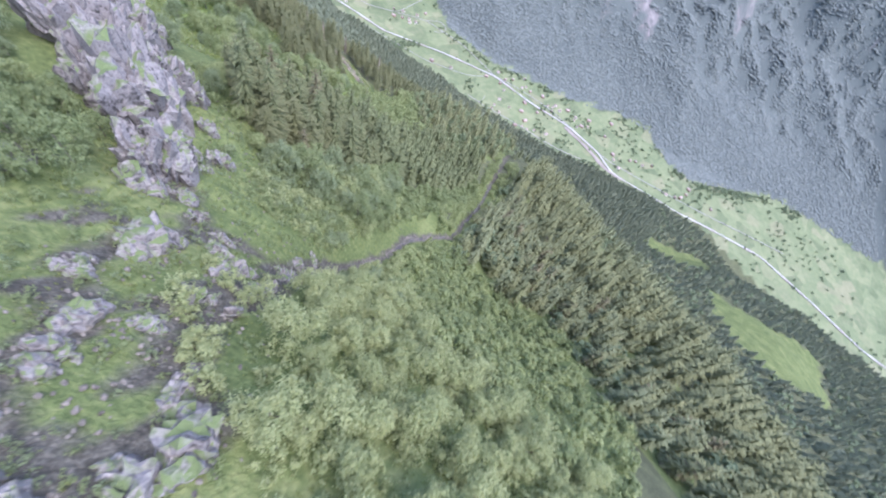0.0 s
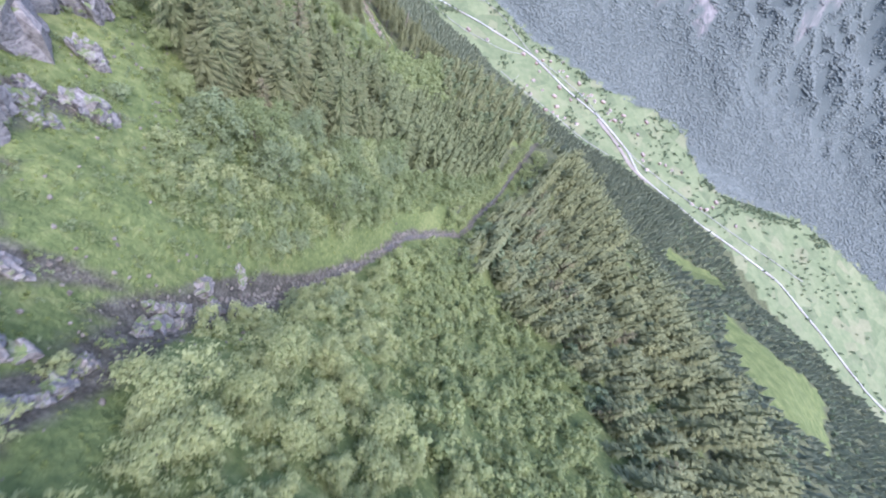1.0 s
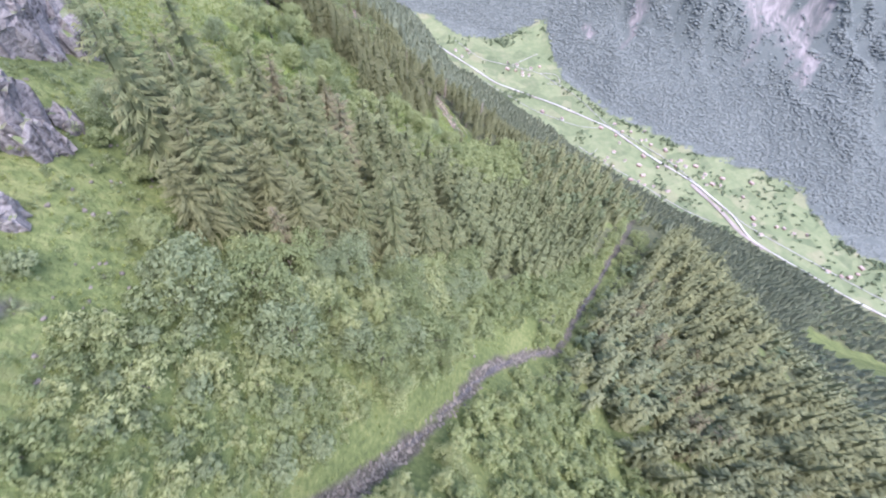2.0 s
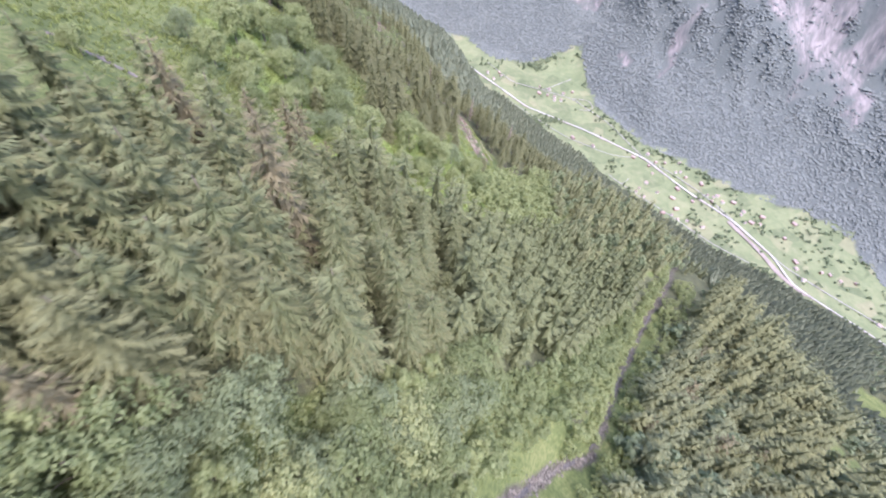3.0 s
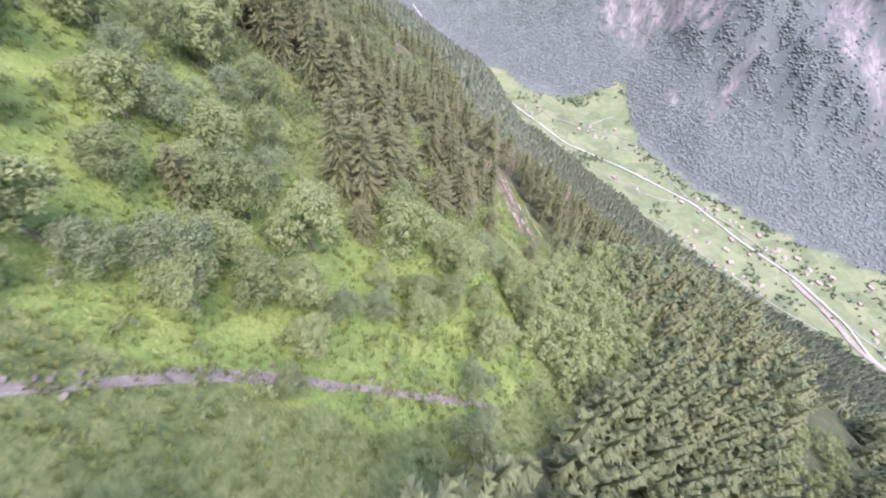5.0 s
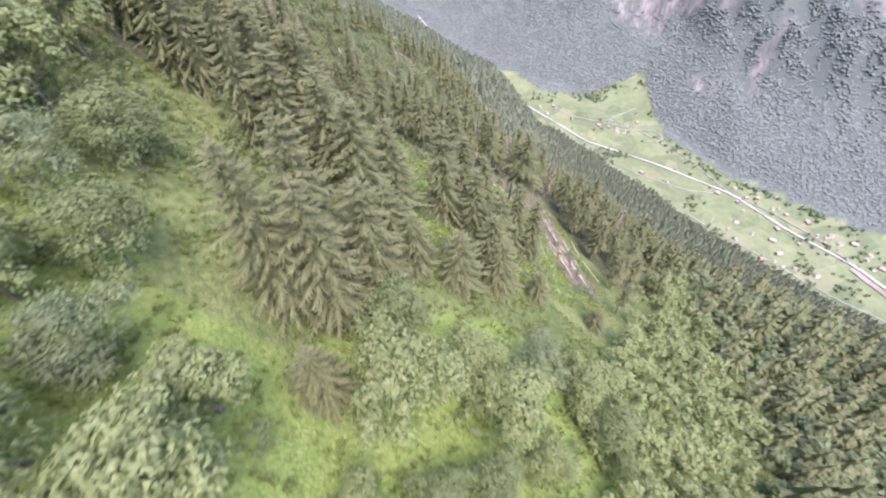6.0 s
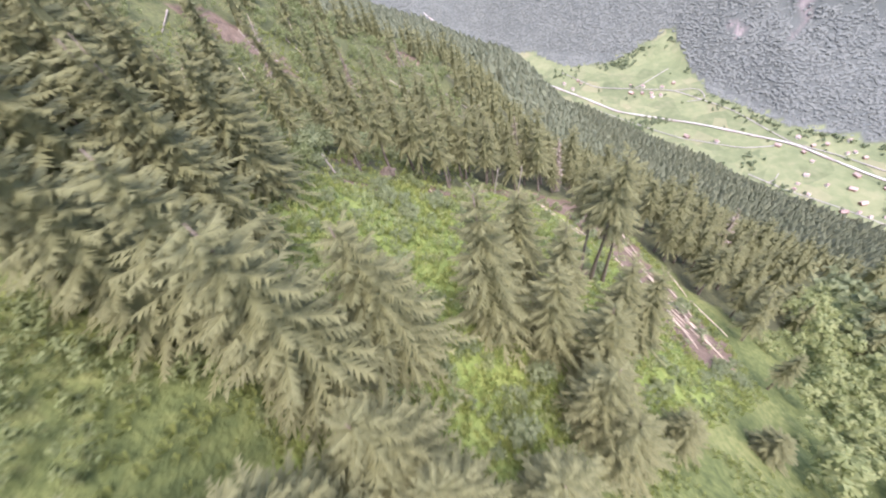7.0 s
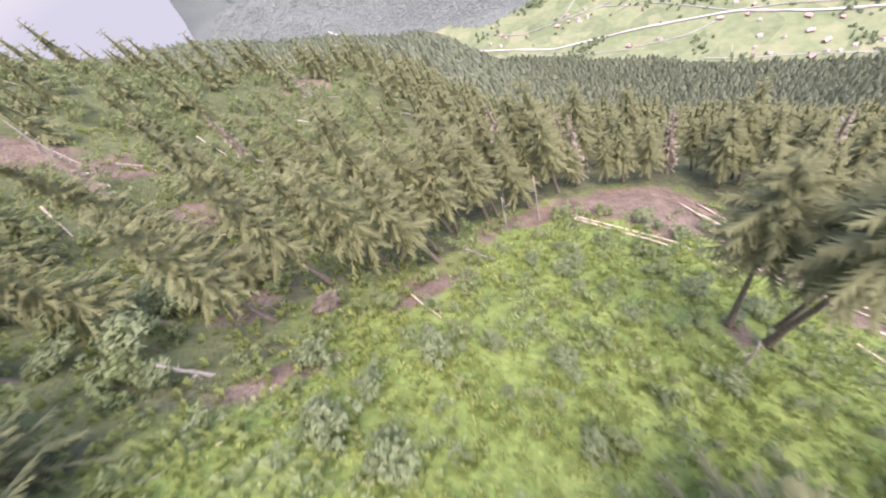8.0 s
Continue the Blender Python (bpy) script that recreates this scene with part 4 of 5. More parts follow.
for x, y, tall, wide in ((-14.4, 21.4, 18, 4.4), (-15.4, 17.6, 12, 3.6), (-6.0, 22.6, 17, 4.2), (-3.4, 29.9, 18, 4.4), (-18.2, 31.3, 15, 3.8), (-10.5, 24.5, 16, 4)):
    plant("spruce_tree", TALL_SPRUCE, x, y, 1.0, S_LABEL, "spruce", "spruces above the stream", size=(tall, wide))
UPPER_MEADOW = [(-72, 76), (-50, 62), (-30, 58), (-22, 72), (-6, 82), (8, 92), (20, 108), (-4, 100), (-24, 90), (-44, 92), (-62, 108)]
for x, y in scatter(UPPER_MEADOW, 9.5, rnd, 0.25):
    plant("broadleaf_tree", FULL_BROAD, x, y, rnd.uniform(0.5, 1.0), "small leafy tree on the open meadow", "tree", "trees on the meadow")
meadow_bushes = scatter(UPPER_MEADOW, 4.6, rnd, 0.3)


# ---- woods further off: one body of crowns each ----
def stuff(name, places, protos, mats, label, category, soft=False):
    verts, faces, b = [], [], 0
    for x, y, z, s in places:
        pv, pf = protos[rnd.randrange(len(protos))]
        a = rnd.uniform(0, 6.283)
        m = np.array([[math.cos(a) * s, -math.sin(a) * s, 0], [math.sin(a) * s, math.cos(a) * s, 0], [0, 0, s * rnd.uniform(0.85, 1.2)]])
        verts.append(pv @ m.T + (x, y, z))
        faces += [tuple(i + b for i in f) for f in pf]
        b += len(pv)
    if not verts:
        return None
    me = mesh_from(name, np.concatenate(verts), faces, mats, soft)
    return tagged(new(name, me), label, category, kind="stuff")


def proto(vf):
    return (np.array(vf[0]), vf[1])


MID_SPRUCE = [proto(spruce_crown(100 + k, 15, 3.2, 7, 7, 2, 0.06, 0.35, 2.2)) for k in range(4)]
PLAIN_LEAN = [proto(spruce_crown(195 + k, 15, 3.8, 6, 6, 1, 0.06, 0.35, 2.6)) for k in range(4)]
PLAIN_SIMPLE = [proto(spruce_crown(190 + k, 15, 3.6, 8, 7, 2, 0.06, 0.35, 2.2)) for k in range(4)]


def far_conifer(seed):
    """A conifer seen from far off: three ragged skirts of separate hanging boughs."""
    r = random.Random(seed)
    verts, faces = [], []
    for lo, hi, wide, n in ((-0.6, 6.2, 4.8, 7), (2.4, 8.6, 3.8, 6), (5.4, 11.0, 2.4, 5)):
        turn = r.uniform(0, 6.283)
        for k in range(n):
            b, a, w = len(verts), turn + 6.283 * k / n + r.uniform(-0.2, 0.2), wide * r.uniform(0.7, 1.25)
            verts.append((r.uniform(-0.5, 0.5), r.uniform(-0.5, 0.5), hi * r.uniform(0.88, 1.06)))
            for side in (-0.58, 0.58):
                verts.append((w * math.cos(a + side), w * math.sin(a + side), lo + r.uniform(-0.8, 1.6)))
            faces.append((b, b + 1, b + 2))
    return verts, faces


FAR_SPRUCE = [proto(far_conifer(110 + k)) for k in range(6)]
SLOPE_BROAD = [proto(leaf_crown(150 + k, 3.0, 5.5, 0.4, 16, 15, 0.42)) for k in range(4)]
MID_BROAD = [proto(leaf_crown(120 + k, 3.0, 5.5, 0.4, 12, 9, 0.7)) for k in range(4)]
FAR_BROAD = [proto(leaf_crown(130 + k, 4.2, 7.0, 0.5, 7, 4, 1.9)) for k in range(4)]


def ground_places(pts, lo, hi, sink=0.3):
    x, y = np.array([p[0] for p in pts]), np.array([p[1] for p in pts])
    return [(a, b, c - sink, rnd.uniform(lo, hi)) for a, b, c in zip(x, y, height(x, y))]


stuff("spruce_wood", ground_places(mid_far, 0.95, 1.45), MID_SPRUCE, NEEDLE_GREEN, "dense spruce wood above the stream", "forest")
stuff("broadleaf_wood", ground_places(low_far + [p for p in bank_far if rnd.random() < 0.5], 0.6, 1.1), SLOPE_BROAD, LEAF, "broadleaf scrub along the stream", "forest")
stuff("broadleaf_wood", ground_places([p for p in bank_far if rnd.random() < 0.6], 0.6, 1.1), SLOPE_BROAD, LEAF_FRESH, "light-green young wood on the bank across the stream", "forest")
slope_near, slope_far = split(scatter(BROAD_SLOPE, 6.0, rnd, 0.97), lambda x, y: x < 58)
stuff("broadleaf_wood", ground_places(slope_near, 0.8, 1.5), SLOPE_BROAD, LEAF_FRESH, "leafy broadleaf wood beside the clearing", "forest")
slope_spruce, slope_far = split(slope_far, lambda x, y: rnd.random() < 0.42)
stuff("broadleaf_wood", ground_places(slope_far, 0.85, 1.7), MID_BROAD, LEAF_GREY, "broadleaf wood on the steep lower slope", "forest")
stuff("spruce_wood", ground_places([p for p in back_far if p[1] < 330], 0.6, 0.92), PLAIN_SIMPLE, NEEDLE, "spruce wood behind the clearing", "forest")
PLAIN_PROTO = [proto(spruce_crown(170 + k, 15, 3.5, 12, 9, 3, 0.06, 0.35, 1.6)) for k in range(4)]
SHRUB_PROTO = [proto(leaf_crown(180 + k, 1.3, 1.7, 0.1, 13, 18, 0.115)) for k in range(4)]
stuff("spruce_wood", ground_places(mid_rest, 0.95, 1.5), PLAIN_PROTO, NEEDLE_GREEN, "green spruce wood between stream and meadow", "forest")
stuff("spruce_wood", ground_places(slope_spruce, 0.8, 1.4), PLAIN_PROTO, NEEDLE_BANK, "spruces scattered through the broadleaf slope", "forest")
stuff("spruce_wood", ground_places(wind_far, 0.5, 1.0), PLAIN_PROTO, NEEDLE, "thinned spruces among storm damage", "forest")
stuff("shrubs", ground_places(shrub_far, 0.9, 2.2), SHRUB_PROTO, LEAF, "green shrubs overgrowing windthrown ground", "shrubs")
ledge_shrubs = [p for p in scatter([(-36, -54), (-6, -54), (-5, -30), (0, -14), (4, 0), (-8, 8), (-20, 18), (-34, 42), (-46, 44)], 1.7, rnd, 0.6) if stream_free(*p)]
stuff("shrubs", ground_places(ledge_shrubs[::2], 0.25, 0.85), SHRUB_PROTO, LEAF_GREY, "low shrubs over the grassy ledges", "shrubs")
stuff("shrubs", ground_places(ledge_shrubs[1::2], 0.3, 0.95), SHRUB_PROTO, LEAF, "dark low shrubs between the rocks", "shrubs")
under = [p for p in scatter(SHRUB_LOW, 1.5, rnd, 0.85) + scatter(BROAD_LOW, 1.9, rnd, 0.8) + scatter([(-6, 2), (6, 4), (12, 8), (4, 10), (-12, 14), (-16, 6)], 1.7, rnd, 0.7) if p[0] < 40 and stream_free(p[0], p[1], 2.6)]
under_light = [p for p in scatter(SPUR, 2.2, rnd, 0.7) + scatter(FAR_BANK_BROAD, 2.4, rnd, 0.7) if p[0] < 46 and stream_free(p[0], p[1], 2.6)]
stuff("shrubs", ground_places(under[::2], 0.7, 1.5), SHRUB_PROTO, LEAF, "dense green undergrowth between the young trees", "shrubs")
stuff("shrubs", ground_places(under[1::2], 0.6, 1.3), SHRUB_PROTO, LEAF_FRESH, "light-green undergrowth along the stream's slopes", "shrubs")
stuff("shrubs", ground_places(under_light, 0.7, 1.4), SHRUB_PROTO, LEAF_LIGHT, "soft light-green undergrowth on the spur", "shrubs")
front_under = scatter(SPRUCE_FRONT, 2.6, rnd, 0.75)
front_under += [p for p in scatter(STRIP, 2.0, rnd, 0.8) if p[0] < -36 or rnd.random() < 0.25]
stuff("shrubs", ground_places(front_under, 0.7, 1.6), SHRUB_PROTO, LEAF, "green undergrowth beneath the spruces", "shrubs")
stuff("shrubs", ground_places(meadow_bushes, 0.5, 1.4), SHRUB_PROTO, LEAF_FRESH, "low bushes dotted over the open meadow", "shrubs")
stuff("shrubs", ground_places(high_bushes, 0.9, 1.8), SHRUB_PROTO, LEAF, "leafy green bushes between taller trees", "shrubs")
bank = [p for p in scatter(BANK, 8.6, rnd)
        if stream_free(p[0], p[1], 5) and not bool(inside(p[0] + rnd.gauss(-2, 6), p[1] + rnd.gauss(0, 6), FAR_BANK_BROAD)) and not bool(field_mask(np.array(p[0]), np.array(p[1])))]
bank_mid, bank_off = split([p for p in bank if p[0] > 130 and rnd.random() < 0.95], lambda x, y: x < 200)
bank_edge = [p for p in scatter(BANK, 5.6, rnd, 0.92) if p[0] <= 130 and stream_free(p[0], p[1], 5) and not bool(inside(p[0] + rnd.gauss(-2, 6), p[1] + rnd.gauss(0, 6), FAR_BANK_BROAD))]
stuff("spruce_wood", ground_places(bank_edge[::2], 0.75, 1.3), PLAIN_PROTO, NEEDLE_BANK, "pale olive spruces on the bank across the stream", "forest")
stuff("spruce_wood", ground_places(bank_edge[1::2], 0.75, 1.4), PLAIN_PROTO, NEEDLE_FAR, "spruce wood on the bank across the stream", "forest")
stuff("spruce_wood", ground_places(bank_edge[::13], 0.8, 1.3), PLAIN_PROTO, NEEDLE_RUST, "rust-brown spruces scattered on the far bank", "forest")
brook = [p for p in scatter([(40, 30), (58, 30), (80, 60), (120, 112), (150, 165), (130, 175), (96, 118), (60, 66), (44, 48)], 3.6, rnd, 0.9) if 2.2 < float(line_gap(np.array(p[0]), np.array(p[1]), STREAM)) < 14]
stuff("broadleaf_wood", ground_places(brook, 0.45, 0.9), SLOPE_BROAD, LEAF_FRESH, "light-green alder scrub along the stream's banks", "forest")
stuff("spruce_wood", ground_places(bank_mid, 1.1, 1.9), PLAIN_PROTO, NEEDLE_BANK, "dark spruce wood across the stream", "forest")
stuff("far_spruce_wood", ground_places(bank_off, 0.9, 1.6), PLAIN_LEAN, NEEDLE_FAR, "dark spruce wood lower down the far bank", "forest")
stuff("broadleaf_wood", ground_places([p for p in bank if rnd.random() < 0.3], 1.0, 1.8), MID_BROAD, LEAF_FAR, "broadleaf trees among the spruces", "forest")
LOWER = [(60, 150), (110, 150), (200, 215), (330, 280), (700, 330), (870, 560), (700, 650), (480, 762), (200, 975), (-90, 1200), (-280, 1440), (-520, 1500), (-420, 300), (-160, 190), (-95, 190), (-60, 330), (60, 330)]
lower = [p for p in scatter(LOWER, 9.8, rnd) if not (p[1] < 330 and bool(inside(p[0], p[1], SPRUCE_BACK))) and not bool(inside(p[0], p[1], BROAD_SLOPE)) and not bool(inside(p[0], p[1], BANK))
         and not bool(inside(p[0], p[1], SPRUCE_MID)) and not bool(inside(p[0], p[1], BROAD_LOW)) and stream_free(p[0], p[1], 6)]
slope_wood = scatter([(330, -160), (330, 280), (700, 330), (870, 560), (1022, 484), (1089, 398), (1194, 250), (1362, 110), (1493, -66), (1500, -260), (900, -400), (400, -300)], 11.5, rnd)


def above_floor(pts, lift=3):
    x, y = np.array([p[0] for p in pts]), np.array([p[1] for p in pts])
    ok = (height(x, y) > valley_floor(x, y) + lift) & ~field_mask(x, y)
    return [p for p, k in zip(pts, ok) if k]


lower_close, lower = split(lower, lambda x, y: x < 190 and y < 440)
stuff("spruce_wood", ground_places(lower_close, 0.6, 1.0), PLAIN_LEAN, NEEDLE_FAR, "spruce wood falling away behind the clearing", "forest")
stuff("far_spruce_wood", ground_places(above_floor(lower), 1.05, 1.75), FAR_SPRUCE, NEEDLE_HAZED, "spruce forest on the slope falling to the valley", "forest")
slope_wood = above_floor(slope_wood)
stuff("far_spruce_wood", ground_places([p for p in slope_wood if rnd.random() < 0.65], 0.9, 1.5), FAR_SPRUCE, NEEDLE_HAZED, "dark forest low on the near slope", "forest")
stuff("far_broadleaf_wood", ground_places([p for p in slope_wood if rnd.random() < 0.3], 0.7, 1.2), FAR_BROAD, LEAF_FAR, "mixed wood low on the near slope", "forest")


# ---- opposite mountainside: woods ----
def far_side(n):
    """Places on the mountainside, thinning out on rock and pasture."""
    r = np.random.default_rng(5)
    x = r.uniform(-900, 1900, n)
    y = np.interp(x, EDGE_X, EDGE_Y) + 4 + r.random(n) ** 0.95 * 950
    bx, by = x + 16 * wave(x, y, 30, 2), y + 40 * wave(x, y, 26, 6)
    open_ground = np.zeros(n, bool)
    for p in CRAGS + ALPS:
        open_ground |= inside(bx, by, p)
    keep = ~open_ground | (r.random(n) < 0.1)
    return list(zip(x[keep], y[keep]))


def flat_cone(seed):
    """A far conifer: a ragged cone, flattened so that its sides shade less."""
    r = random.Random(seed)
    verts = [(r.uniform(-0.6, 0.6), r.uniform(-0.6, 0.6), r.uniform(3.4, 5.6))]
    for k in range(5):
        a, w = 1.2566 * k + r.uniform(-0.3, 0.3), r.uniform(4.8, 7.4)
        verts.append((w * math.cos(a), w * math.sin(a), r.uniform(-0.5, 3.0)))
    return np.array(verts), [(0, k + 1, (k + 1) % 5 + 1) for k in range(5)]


TINY = [flat_cone(140 + k) for k in range(6)]
# Smooth-shaded to soften the crowns' shade, standing in for haze.
stuff("mountain_forest", ground_places(far_side(105000), 0.42, 0.85), TINY, FARTREE_HAZED, "forest on the opposite mountainside", "forest", True)

# ---- valley: trees and houses ----
vt = [(rnd.gauss(cx, sx), rnd.gauss(cy, sy)) for cx, cy, sx, sy, n in ((183, 1078, 22, 9, 40), (120, 1060, 18, 12, 26), (142, 1040, 16, 10, 26), (358, 927, 6, 22, 14), (402, 850, 12, 16, 18), (563, 787, 8, 30, 22),
      (598, 870, 20, 16, 14), (634, 755, 14, 14, 18), (691, 851, 25, 18, 16), (745, 805, 20, 16, 16), (-44, 1300, 24, 14, 22), (861, 738, 60, 40, 30), (1031, 600, 70, 30, 40), (1330, 450, 70, 50, 40), (865, 824, 30, 20, 26), (710, 670, 20, 10, 20))
      for _ in range(n)]
vt += [(rnd.uniform(850, 1550), rnd.uniform(0, 700)) for _ in range(260)]
vt += [(rnd.uniform(0, 1000), rnd.uniform(650, 1250)) for _ in range(130)]
for _ in range(46):  # groves reaching out from the wood's edge into the fields
    gx, depth = rnd.uniform(60, 1500), rnd.uniform(4, 26)
    gy = float(np.interp(gx, EDGE_X, EDGE_Y))
    vt += [(rnd.gauss(gx, 20), gy - abs(rnd.gauss(0, depth))) for _ in range(16)]
vt = [p for p in vt if p[1] < float(np.interp(p[0], EDGE_X, EDGE_Y)) and float(line_gap(np.array(p[0]), np.array(p[1]), FOOT_LINE, True)) < 0]
stuff("valley_trees", ground_places(vt, 0.6, 1.1), FAR_BROAD, LEAF_FAR, "scattered dark trees among the valley fields", "trees")


def box(x0, x1, y0, y1, z0, z1):
    v = [(x, y, z) for z in (z0, z1) for x, y in ((x0, y0), (x1, y0), (x1, y1), (x0, y1))]
    return v, [(3, 2, 1, 0), (4, 5, 6, 7), (0, 1, 5, 4), (1, 2, 6, 5), (2, 3, 7, 6), (3, 0, 4, 7)]


def house_meshes(w, l, h, mat):
    wall_v, wall_f = box(-w / 2, w / 2, -l / 2, l / 2, -3, h)
    g = len(wall_v)
    wall_v += [(0, -l / 2, h + w * 0.36), (0, l / 2, h + w * 0.36)]
    wall_f += [(4, 5, g), (7, g + 1, 6)]
    wall = mesh_from("wall", wall_v, wall_f, mat)
    e, t = 0.9, 0.3
    p = [(-w / 2 - e, h - 0.3), (0, h + w * 0.36 + 0.15), (w / 2 + e, h - 0.3)]
    rv = [(x, y, z + dz) for y in (-l / 2 - e, l / 2 + e) for x, z in p for dz in (0, t)]
    rf = [(0, 2, 8, 6), (2, 4, 10, 8), (1, 7, 9, 3), (3, 9, 11, 5), (0, 1, 3, 2), (2, 3, 5, 4), (6, 8, 9, 7), (8, 10, 11, 9), (0, 6, 7, 1), (4, 5, 11, 10)]
    roof = mesh_from("roof", rv, rf, ROOF)
    chimney = mesh_from("chimney", *box(w * 0.15, w * 0.15 + 0.8, -0.4, 0.4, h, h + w * 0.36 + 1.2), PLASTER)
    window = mesh_from("window", *box(-0.6, 0.6, -0.05, 0.05, -0.7, 0.7), GLASS)
    return wall, roof, chimney, window, w, l, h


HOUSES = [house_meshes(10, 13, 6, PLASTER), house_meshes(9, 11, 5.5, TIMBER), house_meshes(12, 18, 6.5, TIMBER), house_meshes(8, 9, 5, PLASTER)]


def house(x, y, turn, k):
    wall, roof, chimney, window, w, l, h = HOUSES[k]
    root = new("house")
    wl = part("wall", wall, root)
    rf = part("roof", roof, root)
    part("chimney", chimney, rf)
    for wx, wy, a in ((-w * 0.22, -l / 2 - 0.03, 0), (w * 0.22, -l / 2 - 0.03, 0), (w / 2 + 0.03, -l * 0.22, 90), (w / 2 + 0.03, l * 0.22, 90)):
        o = part("window", window, wl)
        o.matrix_local = pose(wx, wy, h * 0.55, 0, 0, a)
    root.matrix_world = pose(x, y, float(height(x, y)) + 0.4, 0, 0, turn) @ Matrix.Scale(0.64, 4)
    tagged(root, ("pale plastered" if k in (0, 3) else "brown timber") + " farmhouse with a reddish gabled roof in the valley", "house", "houses in the valley")


spots = []
for cx, cy, sx, sy, n in ((464, 985, 26, 14, 12), (516, 935, 26, 20, 10), (557, 955, 26, 16, 12), (620, 891, 26, 16, 12), (575, 849, 40, 20, 8), (215, 1219, 30, 20, 7), (150, 1211, 20, 20, 6), (440, 850, 26, 12, 5), (520, 800, 40, 16, 7),
                          (280, 1027, 36, 20, 4), (743, 822, 40, 30, 8), (850, 706, 50, 30, 8), (1021, 595, 60, 25, 7), (6, 1244, 30, 20, 4)):
    n0 = 0
    while n0 < n:
        x, y = rnd.gauss(cx, sx), rnd.gauss(cy, sy)
        if all(math.hypot(x - a, y - b) > 14 for a, b in spots) and float(line_gap(np.array(x), np.array(y), FOOT_LINE, True)) < -8 and abs(y - float(np.interp(x, RIVER_X, RIVER_Y))) > 16:
            spots.append((x, y))
        n0 += 1
for x, y in spots:
    house(x, y, rnd.choice((20, 110, 35, 65)) + rnd.uniform(-12, 12), rnd.randrange(4))


# ---- rock ----
def rock_block(size, seed, detail):
    """One weathered block: broken by upright joints, ledges and fine relief."""
    bm = bmesh.new()
    bmesh.ops.create_icosphere(bm, subdivisions=detail, radius=1.0)
    off = Vector((seed * 7.3, seed * 3.1, seed * 1.7))
    for v in bm.verts:
        p = v.co.copy()
        c = p * 1.6 + off
        cell = noise.voronoi(Vector((c.x * 1.8, c.y * 1.8, c.z * 0.35)))[0]
        k = 1 + 0.45 * noise.fractal(c, 0.9, 2.1, 5) + 0.3 * (cell[1] - cell[0]) + 0.12 * noise.noise(c * 5)
        q = Vector((math.copysign(abs(p.x) ** 0.7, p.x), math.copysign(abs(p.y) ** 0.7, p.y), math.copysign(abs(p.z) ** 0.65, p.z)))
        v.co = Vector((q.x * size[0], q.y * size[1], q.z * size[2])) * k
        v.co.z += 0.12 * size[2] * math.sin(v.co.z * 6 / size[2] + 3 * noise.noise(c))
    me = bpy.data.meshes.new("rock_block")
    bm.to_mesh(me)
    bm.free()
    me.materials.append(ROCK_FACE)
    return me


def crag(x, y, size, seed, lift=0.0, turn=0.0):
    """An outcrop of leaning blocks, the tallest in the middle, stepping down the slope."""
    r = random.Random(seed)
    root = new("rock_outcrop")
    root.matrix_world = pose(x, y, float(height(x, y)) + lift, 0, 0, turn)
    big = size[2] > 5
    for k in range(5 if big else 3):
        a, far = 6.283 * k / (4 if big else 2) + r.uniform(-0.5, 0.5), 0 if k == 0 else r.uniform(0.55, 0.85)
        ox, oy = far * size[0] * math.cos(a), far * size[1] * math.sin(a)
        f = r.uniform(0.62, 0.8) if k == 0 else r.uniform(0.36, 0.6)
        block = part("rock_block", rock_block((size[0] * f, size[1] * f, size[2] * f * r.uniform(0.9, 1.25)), seed + 40 * k, (4 if f > 0.5 else 3) if big else 3), root)
        w = root.matrix_world @ Vector((ox, oy, 0))
        block.matrix_local = pose(ox, oy, float(height(w.x, w.y)) - float(height(x, y)), r.uniform(-8, 8), r.uniform(-8, 8), r.uniform(0, 360))
    return tagged(root, "craggy grey rock outcrop streaked with grass on the slope", "rock", "rock outcrops")


def rock_material():
    """Grey to rosy rock with dark joints, and grass on what lies flat."""
    m = material("crag_rock", (0.036, 0.033, 0.031), (0.25, 0.234, 0.222), 0.35, 6.0, 0.85, 0.1, 0.3, third=(0.12, 0.111, 0.106))
    nt = m.node_tree
    bsdf = nt.nodes["Principled BSDF"]
    old = bsdf.inputs["Base Color"].links[0].from_socket
    geo = nt.nodes.new("ShaderNodeNewGeometry")
    sep = nt.nodes.new("ShaderNodeSeparateXYZ")
    nt.links.new(geo.outputs["True Normal"], sep.inputs[0])
    n = nt.nodes.new("ShaderNodeTexNoise")
    n.inputs["Scale"].default_value, n.inputs["Detail"].default_value = 0.45, 6.0
    nt.links.new(geo.outputs["Position"], n.inputs["Vector"])
    ma = nt.nodes.new("ShaderNodeMath")
    ma.operation = "MULTIPLY_ADD"
    ma.inputs[1].default_value = 1.5
    nt.links.new(n.outputs[0], ma.inputs[0])
    nt.links.new(sep.outputs[2], ma.inputs[2])
    rg = nt.nodes.new("ShaderNodeMapRange")
    rg.inputs["From Min"].default_value, rg.inputs["From Max"].default_value = 1.38, 1.7
    nt.links.new(ma.outputs[0], rg.inputs["Value"])
    mix = nt.nodes.new("ShaderNodeMix")
    mix.data_type = "RGBA"
    nt.links.new(rg.outputs[0], mix.inputs["Factor"])
    nt.links.new(old, mix.inputs["A"])
    mix.inputs["B"].default_value = (0.11, 0.145, 0.06, 1)
    nt.links.new(mix.outputs["Result"], bsdf.inputs["Base Color"])
    return m


